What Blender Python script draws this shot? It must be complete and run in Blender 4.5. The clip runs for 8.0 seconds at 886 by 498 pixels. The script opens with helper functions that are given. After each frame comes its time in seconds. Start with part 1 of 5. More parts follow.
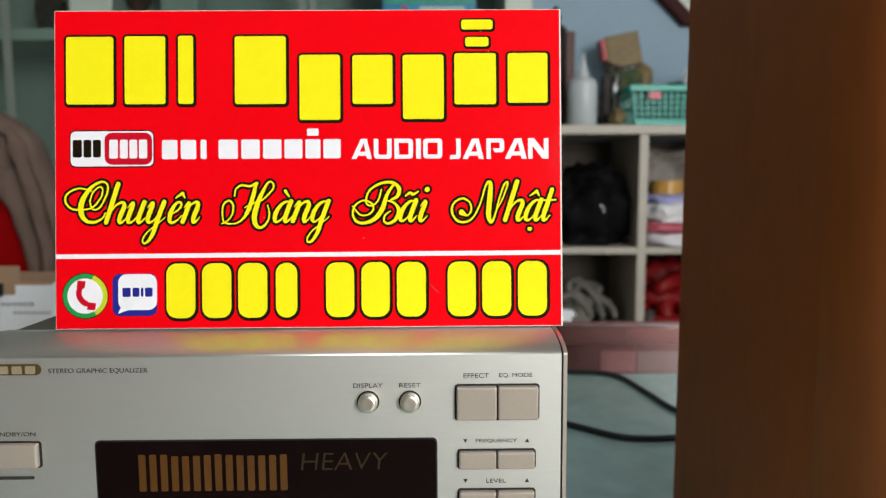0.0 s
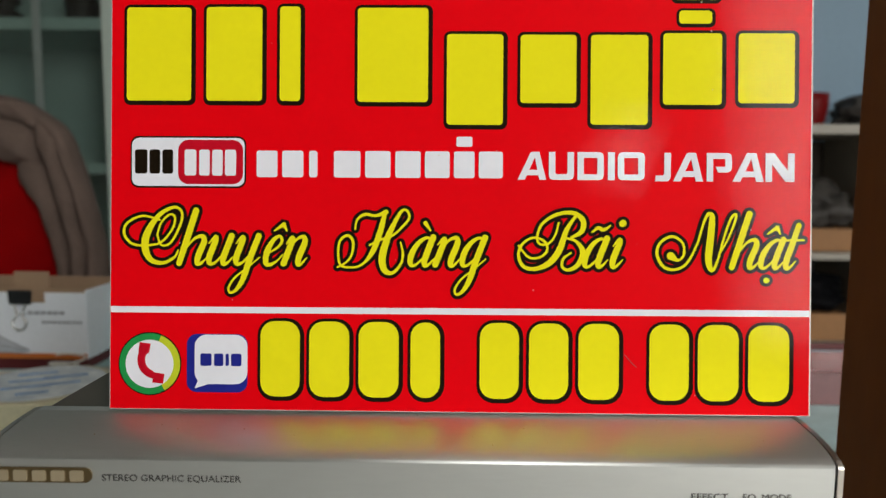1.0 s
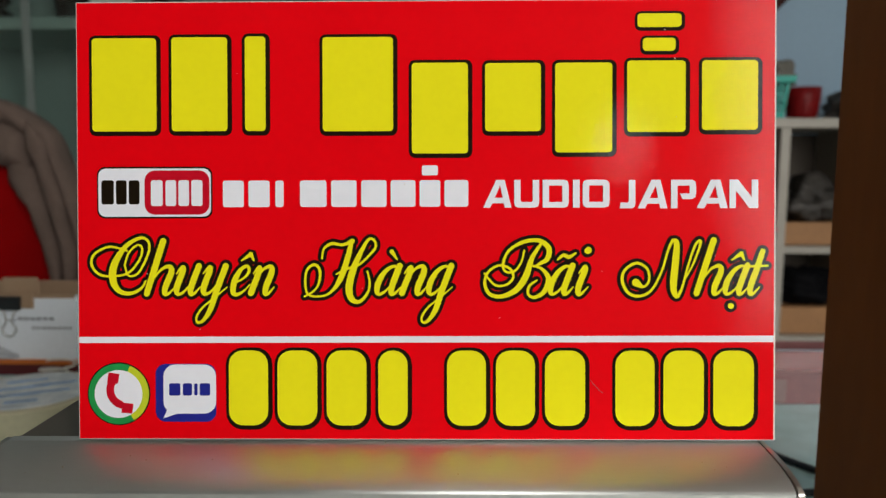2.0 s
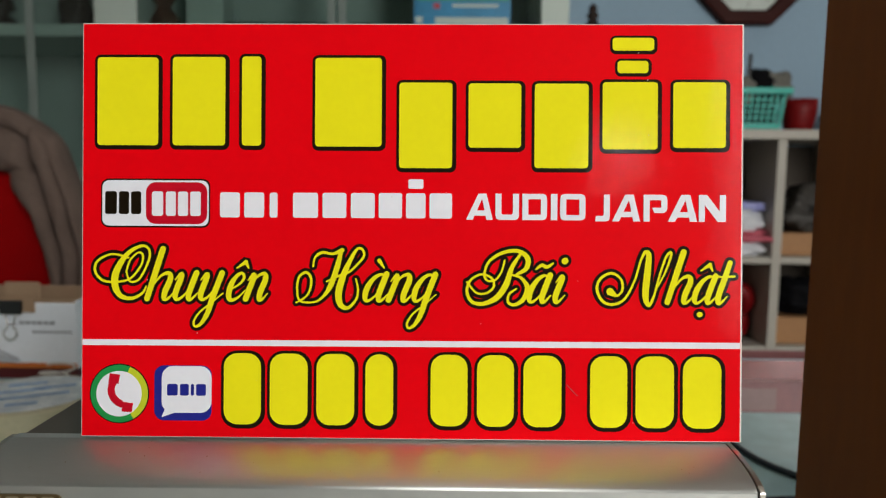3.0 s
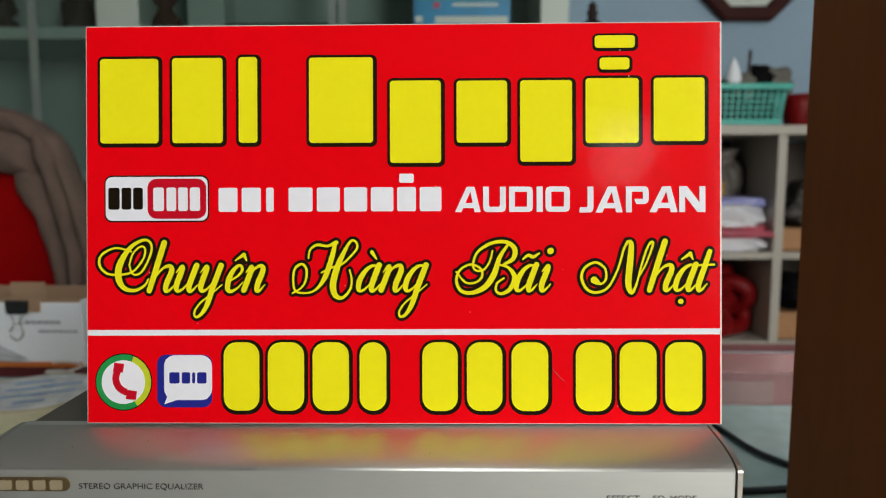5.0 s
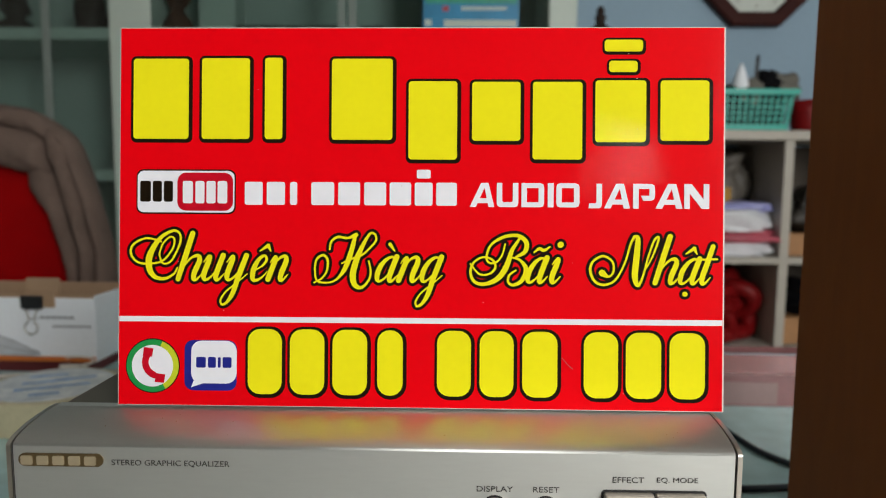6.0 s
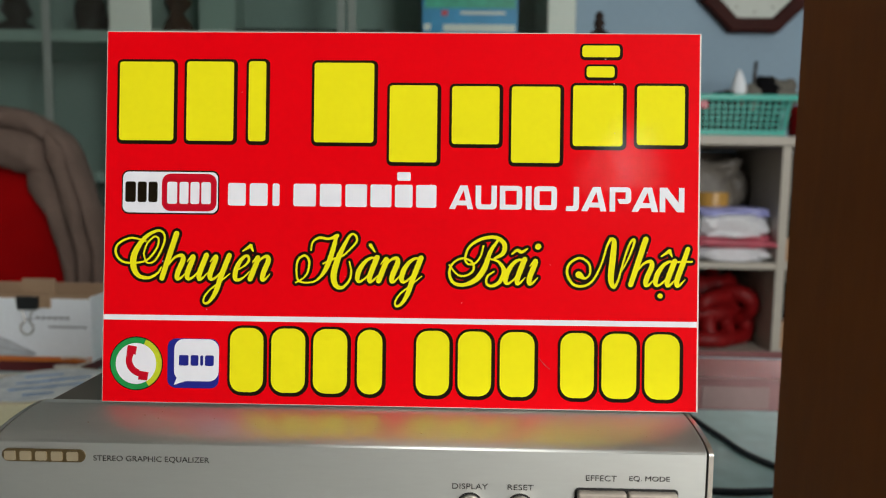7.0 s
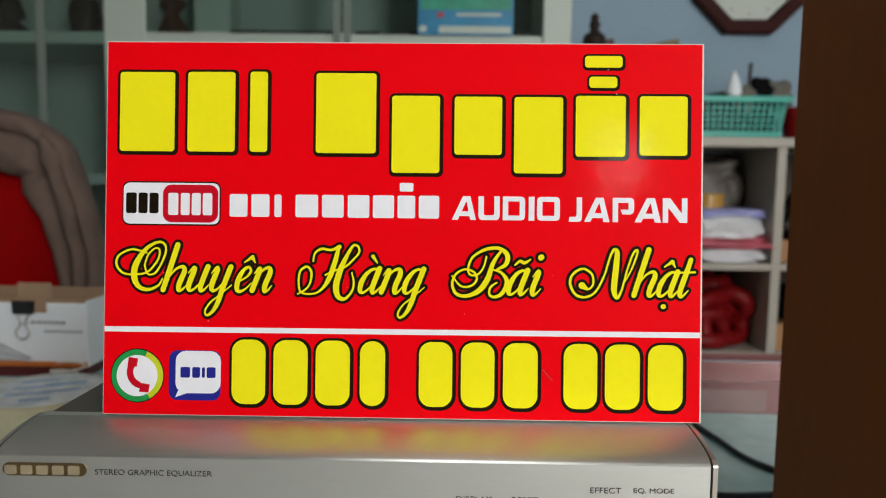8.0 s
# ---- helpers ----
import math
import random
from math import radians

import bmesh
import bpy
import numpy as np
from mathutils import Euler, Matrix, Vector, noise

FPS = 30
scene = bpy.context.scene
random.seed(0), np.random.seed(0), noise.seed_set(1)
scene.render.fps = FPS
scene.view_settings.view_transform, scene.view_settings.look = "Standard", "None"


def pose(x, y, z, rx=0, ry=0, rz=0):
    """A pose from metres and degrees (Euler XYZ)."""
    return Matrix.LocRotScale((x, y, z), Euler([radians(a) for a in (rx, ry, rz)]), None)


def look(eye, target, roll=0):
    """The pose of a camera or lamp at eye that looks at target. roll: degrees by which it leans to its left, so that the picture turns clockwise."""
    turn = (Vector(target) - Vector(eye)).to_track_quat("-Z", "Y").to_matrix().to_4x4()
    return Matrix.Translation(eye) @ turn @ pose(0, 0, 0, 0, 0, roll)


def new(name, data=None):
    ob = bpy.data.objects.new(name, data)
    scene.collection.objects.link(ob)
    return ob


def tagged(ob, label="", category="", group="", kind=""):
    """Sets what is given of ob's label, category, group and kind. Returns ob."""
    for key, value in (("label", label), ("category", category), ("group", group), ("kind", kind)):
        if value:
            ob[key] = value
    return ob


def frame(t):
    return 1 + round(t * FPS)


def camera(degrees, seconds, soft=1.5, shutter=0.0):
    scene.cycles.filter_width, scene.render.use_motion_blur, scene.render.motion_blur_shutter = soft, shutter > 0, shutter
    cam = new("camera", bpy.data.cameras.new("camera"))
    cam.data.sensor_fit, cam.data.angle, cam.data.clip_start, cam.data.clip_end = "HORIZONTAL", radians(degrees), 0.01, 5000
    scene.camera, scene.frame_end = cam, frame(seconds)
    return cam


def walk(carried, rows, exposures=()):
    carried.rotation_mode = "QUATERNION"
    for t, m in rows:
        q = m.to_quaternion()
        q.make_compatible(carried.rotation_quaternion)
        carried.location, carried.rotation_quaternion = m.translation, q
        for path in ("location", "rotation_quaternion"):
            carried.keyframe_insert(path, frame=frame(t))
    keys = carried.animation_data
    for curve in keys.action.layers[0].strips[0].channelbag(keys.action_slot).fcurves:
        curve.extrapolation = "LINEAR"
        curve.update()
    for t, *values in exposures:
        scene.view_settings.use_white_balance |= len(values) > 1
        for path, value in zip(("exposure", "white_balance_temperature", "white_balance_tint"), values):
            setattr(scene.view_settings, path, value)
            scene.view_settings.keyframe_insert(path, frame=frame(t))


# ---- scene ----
cam = camera(63.8, 8.0, soft=1.1)
cam.data.dof.use_dof = True
cam.data.dof.focus_distance = 0.28
cam.data.dof.aperture_fstop = 12.5
PATH = [
    (0, (0.00859, -0.00271, 0.93273), (0.02731, 1.98702, 0.73123), -0.011),
    (0.3, (-0.01273, 0.02949, 0.94439), (-0.00314, 2.01929, 0.74288), 0.152),
    (0.5, (-0.02257, 0.05440, 0.94833), (-0.03620, 2.04390, 0.74415), 0.386),
    (0.7, (-0.03115, 0.07333, 0.94583), (-0.06091, 2.06315, 0.74649), 0.428),
    (0.8, (-0.03941, 0.08469, 0.94559), (-0.07396, 2.07276, 0.73020), 0.579),
    (1, (-0.05176, 0.09245, 0.94360), (-0.08689, 2.08035, 0.72673), 0.634),
    (1.2, (-0.05512, 0.09705, 0.94851), (-0.07808, 2.08357, 0.71778), 0.507),
    (1.3, (-0.05333, 0.09836, 0.95378), (-0.07203, 2.08390, 0.71440), 0.299),
    (1.5, (-0.04715, 0.10166, 0.95108), (-0.07995, 2.08761, 0.71668), 0.055),
    (1.7, (-0.04423, 0.09833, 0.95295), (-0.07191, 2.08413, 0.71670), 0.028),
    (2.8, (-0.03635, 0.08274, 0.95739), (-0.06652, 2.07053, 0.73879), 0.519),
    (3, (-0.03581, 0.07943, 0.95784), (-0.06281, 2.06778, 0.74402), 0.595),
    (3.2, (-0.03538, 0.07866, 0.95770), (-0.05809, 2.06679, 0.74135), 0.564),
    (3.5, (-0.03529, 0.07882, 0.95237), (-0.06374, 2.06760, 0.74271), 0.618),
    (4, (-0.03141, 0.07707, 0.95667), (-0.05999, 2.06538, 0.74265), 0.182),
    (4.2, (-0.02978, 0.07779, 0.95689), (-0.06149, 2.06548, 0.73756), 0.093),
    (5.3, (-0.03162, 0.06523, 0.95594), (-0.07174, 2.05331, 0.74163), 0.134),
    (5.5, (-0.03253, 0.06326, 0.95629), (-0.07664, 2.05137, 0.74304), 0.203),
    (5.8, (-0.03397, 0.05932, 0.95611), (-0.08682, 2.04658, 0.73699), 0.350),
    (6, (-0.03407, 0.05597, 0.95350), (-0.08645, 2.04445, 0.74568), 0.577),
    (6.2, (-0.03007, 0.05426, 0.95271), (-0.08396, 2.04251, 0.74304), 0.634),
    (6.5, (-0.02529, 0.05390, 0.95419), (-0.08143, 2.04294, 0.75273), 0.817),
    (7, (-0.02568, 0.05150, 0.95308), (-0.07907, 2.04104, 0.75586), 0.910),
    (7.5, (-0.02603, 0.05261, 0.95610), (-0.07441, 2.04239, 0.76006), 0.913),
    (8, (-0.02876, 0.05267, 0.95709), (-0.06882, 2.04266, 0.76130), 0.840),
]
EXPOSURES = [(0.0, 0.20), (0.5, -0.05), (1.0, -0.28), (1.7, -0.34), (2.8, -0.25), (4.0, -0.24), (5.5, -0.15), (8.0, -0.13)]
walk(cam, [(t, look(eye, target, roll)) for t, eye, target, roll in PATH], EXPOSURES)

# ---- world and light ----
world = bpy.data.worlds.new("sky")
scene.world = world
world.use_nodes = True
wn = world.node_tree
sky = wn.nodes.new("ShaderNodeTexSky")
sky.sky_type, sky.sun_disc = "NISHITA", False
sky.sun_elevation, sky.sun_rotation = radians(42), radians(150)
wn.links.new(sky.outputs[0], wn.nodes["Background"].inputs[0])
wn.nodes["Background"].inputs[1].default_value = 0.12

ROOM_W, ROOM_E, ROOM_S, ROOM_N, ROOM_H = -2.7, 2.7, -2.5, 2.85, 3.0
OPEN_W, OPEN_E, OPEN_B, OPEN_T = 1.20, 2.45, 0.85, 2.70
lamp = bpy.data.lights.new("doorway_daylight", "AREA")
lamp.shape, lamp.size, lamp.size_y = "RECTANGLE", OPEN_E - OPEN_W - 0.05, OPEN_T - OPEN_B - 0.05
lamp.energy, lamp.color = 111, (1.0, 0.97, 0.93)
new("doorway_daylight", lamp).matrix_world = look(
    ((OPEN_W + OPEN_E) / 2, ROOM_S - 0.03, (OPEN_B + OPEN_T) / 2), ((OPEN_W + OPEN_E) / 2, 3, (OPEN_B + OPEN_T) / 2))

# an unseen slot and lamp beside the main opening, added for the sign's glare patch
SLOT_W, SLOT_E, SLOT_B, SLOT_T = 0.65, 0.75, 1.54, 1.76
slot = bpy.data.lights.new("slot_daylight", "AREA")
slot.shape, slot.size, slot.size_y = "RECTANGLE", SLOT_E - SLOT_W - 0.02, SLOT_T - SLOT_B - 0.02
slot.energy, slot.color = 2.2, (1.0, 0.97, 0.93)
new("slot_daylight", slot).matrix_world = look(
    ((SLOT_W + SLOT_E) / 2, ROOM_S - 0.03, (SLOT_B + SLOT_T) / 2), ((SLOT_W + SLOT_E) / 2, 3, (SLOT_B + SLOT_T) / 2))

# ---- materials ----
def material(name, color, rough=0.5, metal=0.0, vary=0.12, scale=6.0, bump=0.0, fine=80.0, coat=0.0, stretch=(1, 1, 1), rvary=0.1, gloss=0.5):
    """Principled surface with broad stains and fine grain in colour, roughness and relief."""
    m = bpy.data.materials.new(name)
    m.use_nodes = True
    nt = m.node_tree
    p = nt.nodes["Principled BSDF"]
    tc = nt.nodes.new("ShaderNodeTexCoord")
    mp = nt.nodes.new("ShaderNodeMapping")
    mp.inputs["Scale"].default_value = stretch
    nt.links.new(tc.outputs["Object"], mp.inputs[0])
    broad, grain = nt.nodes.new("ShaderNodeTexNoise"), nt.nodes.new("ShaderNodeTexNoise")
    broad.inputs["Scale"].default_value, broad.inputs["Detail"].default_value = scale, 4
    grain.inputs["Scale"].default_value, grain.inputs["Detail"].default_value = fine, 3
    for n in (broad, grain):
        nt.links.new(mp.outputs[0], n.inputs["Vector"])
    add = nt.nodes.new("ShaderNodeMath")
    add.operation = "MULTIPLY_ADD"
    nt.links.new(grain.outputs[0], add.inputs[0])
    add.inputs[1].default_value = 0.5
    half = nt.nodes.new("ShaderNodeMath")
    half.operation = "MULTIPLY"
    half.inputs[1].default_value = 0.5
    nt.links.new(broad.outputs[0], half.inputs[0])
    nt.links.new(half.outputs[0], add.inputs[2])
    ramp = nt.nodes.new("ShaderNodeValToRGB")
    ramp.color_ramp.elements[0].position, ramp.color_ramp.elements[1].position = 0.3, 0.7
    ramp.color_ramp.elements[0].color = (*[c * (1 - vary) for c in color], 1)
    ramp.color_ramp.elements[1].color = (*[min(1, c * (1 + vary)) for c in color], 1)
    nt.links.new(add.outputs[0], ramp.inputs[0])
    nt.links.new(ramp.outputs[0], p.inputs["Base Color"])
    rr = nt.nodes.new("ShaderNodeMapRange")
    rr.inputs["To Min"].default_value, rr.inputs["To Max"].default_value = max(0.02, rough * (1 - rvary)), min(1, rough * (1 + rvary))
    nt.links.new(add.outputs[0], rr.inputs["Value"])
    nt.links.new(rr.outputs[0], p.inputs["Roughness"])
    p.inputs["Metallic"].default_value = metal
    p.inputs["Coat Weight"].default_value = coat
    p.inputs["Specular IOR Level"].default_value = gloss
    p.inputs["Coat Roughness"].default_value = 0.12
    if bump:
        b = nt.nodes.new("ShaderNodeBump")
        b.inputs["Strength"].default_value, b.inputs["Distance"].default_value = bump, 0.002
        nt.links.new(add.outputs[0], b.inputs["Height"])
        nt.links.new(b.outputs[0], p.inputs["Normal"])
    return m


def glass(name, color=(0.9, 0.97, 0.95), rough=0.02, clear=0.9, haze=0.0):
    """Thin pane: mostly clear, with the gloss of glass; haze is the share of milky scatter."""
    m = bpy.data.materials.new(name)
    m.use_nodes = True
    nt = m.node_tree
    out = nt.nodes["Material Output"]
    nt.nodes.remove(nt.nodes["Principled BSDF"])
    tr, gl, mix, fr = (nt.nodes.new("ShaderNode" + s) for s in ("BsdfTransparent", "BsdfGlossy", "MixShader", "Fresnel"))
    tr.inputs[0].default_value = (*[c * clear for c in color], 1)
    gl.inputs["Roughness"].default_value = rough
    fr.inputs[0].default_value = 1.45
    nt.links.new(fr.outputs[0], mix.inputs[0])
    body = tr
    if haze:
        body, milk = nt.nodes.new("ShaderNodeMixShader"), nt.nodes.new("ShaderNodeBsdfDiffuse")
        milk.inputs[0].default_value = (*color, 1)
        body.inputs[0].default_value = haze
        nt.links.new(tr.outputs[0], body.inputs[1])
        nt.links.new(milk.outputs[0], body.inputs[2])
    nt.links.new(body.outputs[0], mix.inputs[1])
    nt.links.new(gl.outputs[0], mix.inputs[2])
    nt.links.new(mix.outputs[0], out.inputs[0])
    return m


def glow(name, color, strength):
    m = material(name, color, 0.4)
    p = m.node_tree.nodes["Principled BSDF"]
    p.inputs["Emission Color"].default_value = (*color, 1)
    p.inputs["Emission Strength"].default_value = strength
    return m


def print_sheet(name, color, vary=0.02):
    """Laminated print: dull ink under a thin clear film with a faint orange-peel relief."""
    m = material(name, color, 0.42, vary=vary, scale=20, fine=400, gloss=0.02)
    nt = m.node_tree
    p = nt.nodes["Principled BSDF"]
    p.inputs["Coat Weight"].default_value, p.inputs["Coat Roughness"].default_value = 0.13, 0.045
    tc, peel, b = (nt.nodes.new("ShaderNode" + k) for k in ("TexCoord", "TexNoise", "Bump"))
    peel.inputs["Scale"].default_value, peel.inputs["Detail"].default_value = 760, 2
    b.inputs["Strength"].default_value, b.inputs["Distance"].default_value = 0.36, 0.00014
    nt.links.new(tc.outputs["Object"], peel.inputs["Vector"])
    nt.links.new(peel.outputs[0], b.inputs["Height"])
    nt.links.new(b.outputs[0], p.inputs["Coat Normal"])
    return m


RED_PRINT = print_sheet("red_print", (0.82, 0.0012, 0.006), 0.03)
YELLOW_PRINT = print_sheet("yellow_print", (0.88, 0.815, 0.012))
BLACK_PRINT = print_sheet("black_print", (0.012, 0.008, 0.004), 0.12)
WHITE_PRINT = print_sheet("white_print", (0.82, 0.84, 0.91))
GREEN_PRINT = print_sheet("green_print", (0.02, 0.30, 0.07), 0.12)
LIME_PRINT = print_sheet("lime_print", (0.55, 0.62, 0.03), 0.12)
BLUE_PRINT = print_sheet("blue_print", (0.02, 0.025, 0.26), 0.12)
CRIMSON_PRINT = print_sheet("crimson_print", (0.55, 0.006, 0.02), 0.12)
FOAM_EDGE = material("foam_board_edge", (0.72, 0.68, 0.64), 0.7, vary=0.08, fine=300)
CHAMPAGNE = material("champagne_aluminium", (0.68, 0.70, 0.68), 0.53, metal=1.0, vary=0.03, scale=9, fine=900, bump=0.03, stretch=(0.15, 1, 1))
CASE = material("grey_case_metal", (0.13, 0.115, 0.095), 0.45, metal=0.3, vary=0.08, fine=600, bump=0.05)
TRIM_LIP = material("polished_lip", (0.72, 0.69, 0.63), 0.34, metal=1.0, vary=0.04)
BUTTON = material("beige_button", (0.43, 0.385, 0.33), 0.38, metal=0.35, vary=0.04, fine=500)
CHROME = material("button_chrome", (0.78, 0.74, 0.66), 0.36, metal=1.0, vary=0.05)
GAP = material("black_gap", (0.01, 0.01, 0.01), 0.6)
BADGE = material("gold_badge", (0.17, 0.125, 0.06), 0.35, metal=0.7, vary=0.15, fine=300)
BADGE_RAISED = material("badge_raised", (0.42, 0.35, 0.23), 0.4, metal=0.4, vary=0.08)
PANEL_INK = material("panel_ink", (0.03, 0.028, 0.026), 0.5)
SMOKED = material("smoked_display", (0.006, 0.003, 0.003), 0.2, vary=0.2, gloss=0.06)
AMBER = glow("amber_segment", (0.080, 0.030, 0.0015), 0.055)
AMBER_DIM = glow("dim_amber_segment", (0.030, 0.015, 0.003), 0.04)
WALL = material("pale_blue_wall", (0.265, 0.385, 0.49), 0.75, vary=0.06, scale=1.5, fine=60, bump=0.08)
WHITE_WALL = material("white_wall", (0.50, 0.49, 0.46), 0.8, vary=0.06, scale=1.2, fine=60, bump=0.08)
CEIL = material("ceiling_paint", (0.64, 0.64, 0.62), 0.85, vary=0.04, scale=1.5)
FLOOR = material("floor_tile", (0.42, 0.39, 0.35), 0.3, vary=0.12, scale=3)
TILE_GAP = material("tile_joint", (0.2, 0.18, 0.16), 0.8)
WOOD_DARK = material("brown_veneer", (0.300, 0.087, 0.020), 0.50, gloss=0.16, vary=0.15, scale=5, fine=90, bump=0.10, stretch=(1, 1, 0.22))
GRILLE = material("black_grille_cloth", (0.02, 0.02, 0.02), 0.9, fine=500, bump=0.3)
TABLE_TOP = material("pale_teal_glass_top", (0.49, 0.72, 0.73), 0.22, vary=0.14, scale=7, fine=40, rvary=0.5, gloss=0.3)
TABLE_SIDE = material("table_side", (0.5, 0.48, 0.44), 0.6)
CABLE_BLACK = material("dark_cable", (0.012, 0.022, 0.032), 0.4, vary=0.2)
CABLE_WHITE = material("white_cable", (0.66, 0.64, 0.58), 0.45)
PINK_PLASTIC = material("pink_plastic", (0.20, 0.085, 0.085), 0.35, vary=0.15, scale=14, fine=120)
CLEAR_RIM = glass("clear_plastic", (0.62, 0.42, 0.41), 0.15, 1.25, haze=0.26)
LABEL_ROSE = material("faded_rose_label", (0.34, 0.15, 0.15), 0.6, vary=0.12, scale=20)
PAPER_PINK = material("greyish_pink_paper", (0.25, 0.165, 0.16), 0.6, vary=0.1, scale=20)
RED_CARD = material("red_card", (0.42, 0.05, 0.06), 0.5, vary=0.15)
CARD_WHITE = material("white_card", (0.84, 0.89, 0.95), 0.5, vary=0.05, scale=8, fine=200, bump=0.05)
CARD_BROWN = material("brown_card", (0.36, 0.24, 0.15), 0.75, vary=0.12, fine=250, bump=0.1)
CARD_PALE = material("pale_card_print", (0.52, 0.56, 0.60), 0.5)
CARD_PRINT = material("grey_card_print", (0.30, 0.32, 0.36), 0.5)
ORANGE_STRIPE = material("orange_stripe", (0.62, 0.17, 0.03), 0.45)
CLIP_BLACK = material("clip_black", (0.012, 0.012, 0.013), 0.3)
CLIP_WIRE = material("clip_wire", (0.6, 0.6, 0.58), 0.25, metal=1.0)
TAPE_CREAM = material("cream_tape", (0.55, 0.50, 0.33), 0.35, vary=0.1, fine=200)
TAPE_LABEL = material("blue_white_label", (0.68, 0.80, 0.92), 0.4, vary=0.42, scale=26, fine=90)
LABEL_BLUE = material("label_blue_ink", (0.22, 0.40, 0.66), 0.45, vary=0.3, scale=40)
MAROON = material("maroon_cover", (0.12, 0.015, 0.018), 0.5)
PAPER = material("crumpled_paper", (0.42, 0.39, 0.32), 0.7, vary=0.15, scale=30, bump=0.4)
CHAIR_RED = material("red_chair_fabric", (0.33, 0.002, 0.003), 0.9, gloss=0.05, vary=0.2, scale=8, fine=400, bump=0.3)
CHAIR_BLACK = material("black_plastic", (0.02, 0.02, 0.02), 0.5)
COAT = material("taupe_wool", (0.14, 0.098, 0.080), 0.92, vary=0.25, scale=14, fine=300, bump=0.5)
CAB_WHITE = material("cabinet_white", (0.48, 0.57, 0.52), 0.45, vary=0.06, scale=3, fine=90)
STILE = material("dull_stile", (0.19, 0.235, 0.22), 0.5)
CAB_BACK = material("cabinet_back", (0.38, 0.455, 0.425), 0.6, vary=0.15, scale=2)
PANE = glass("cabinet_glass", (0.80, 0.90, 0.88), 0.02, 0.85)
SHELF_CREAM = material("cream_laminate", (0.385, 0.365, 0.315), 0.45, vary=0.07, scale=5, fine=120)
# dark base colour holds the shade deep inside the pigeonholes
SHELF_BACK_SHADED = material("shaded_shelf_back", (0.07, 0.055, 0.040), 0.7, vary=0.15)
TEAL_PLASTIC = material("teal_plastic", (0.022, 0.41, 0.335), 0.35, vary=0.08)
BLACK_CLOTH = material("black_leather", (0.005, 0.005, 0.006), 0.6, gloss=0.05, vary=0.3, scale=12, bump=0.3)
GREY_CLOTH = material("grey_cloth", (0.15, 0.145, 0.125), 0.9, vary=0.35, scale=14, fine=200, bump=0.5)
GREEN_CLOTH = material("green_cloth", (0.05, 0.075, 0.03), 0.8, vary=0.4, scale=30)
RED_CLOTH = material("red_shiny_cloth", (0.17, 0.003, 0.004), 0.45, gloss=0.22, vary=0.3, scale=10, bump=0.2)
WHITE_BAG = material("white_plastic_bag", (0.62, 0.64, 0.68), 0.35, vary=0.12, scale=16, bump=0.2)
BLUE_BAG = material("blue_violet_bag", (0.30, 0.32, 0.62), 0.35, vary=0.15, scale=16)
PINK_BAG = material("pink_bag", (0.50, 0.10, 0.14), 0.4, vary=0.25, scale=18)
BAG_FILM = material("cloudy_plastic_film", (0.13, 0.118, 0.10), 0.5, vary=0.4, scale=18, bump=0.3)
GOLD_TAPE = material("gold_tape", (0.48, 0.27, 0.06), 0.3, vary=0.12)
ORANGE_CARD = material("orange_card", (0.36, 0.18, 0.07), 0.6, vary=0.15)
BOTTLE = material("milky_bottle", (0.46, 0.52, 0.56), 0.35, vary=0.05)
DARK_WOOD = material("dark_carving", (0.022, 0.012, 0.009), 0.5, gloss=0.2, vary=0.4, scale=20, bump=0.3)
RED_WOOD = material("reddish_carving", (0.075, 0.030, 0.018), 0.5, gloss=0.2, vary=0.75, scale=14, bump=0.3)
DARK_CLUTTER = material("dark_clutter", (0.05, 0.045, 0.04), 0.6, vary=0.5, scale=25)
ROSY = material("rosy_brown_card", (0.10, 0.05, 0.05), 0.6, vary=0.15)
OLIVE_CARD = material("olive_card", (0.19, 0.14, 0.06), 0.6, vary=0.25, scale=20)
CLOCK_WOOD = material("clock_wood", (0.04, 0.010, 0.008), 0.5, vary=0.2, scale=10, gloss=0.08)
CLOCK_MARK = material("grey_clock_print", (0.30, 0.33, 0.30), 0.5)
CLOCK_FACE = material("clock_face", (0.52, 0.58, 0.54), 0.5, vary=0.08)
POSTER_BLUE = material("poster_blue", (0.02, 0.22, 0.42), 0.4, vary=0.25, scale=10)
POSTER_GREEN = material("poster_green", (0.03, 0.30, 0.20), 0.4, vary=0.3, scale=16)


# ---- building helpers ----
def part(name, bm, mat, parent=None, label="", smooth=False):
    """Links a bmesh as one mesh object under a thing or a part."""
    me = bpy.data.meshes.new(name)
    bm.normal_update()
    bm.to_mesh(me)
    bm.free()
    me.materials.append(mat)
    if smooth:
        for f in me.polygons:
            f.use_smooth = True
    return link(name, me, parent, label)


def link(name, me, parent=None, label=""):
    ob = new(name, me)
    if parent:
        ob.parent = parent
        root = parent
        while root.parent:
            root = root.parent
        if root.type == "EMPTY" and root.get("world_parts") and parent == root:
            ob.matrix_parent_inverse = root.matrix_basis.inverted()
    if label:
        ob["label"] = label
    return ob


def thing(name, base, label, category, group="", kind=""):
    """An empty at the thing's base; its parts are built in world places."""
    ob = new(name)
    ob.empty_display_size = 0.02
    ob.matrix_basis = pose(*base)
    ob["world_parts"] = 1
    return tagged(ob, label, category, group, kind)


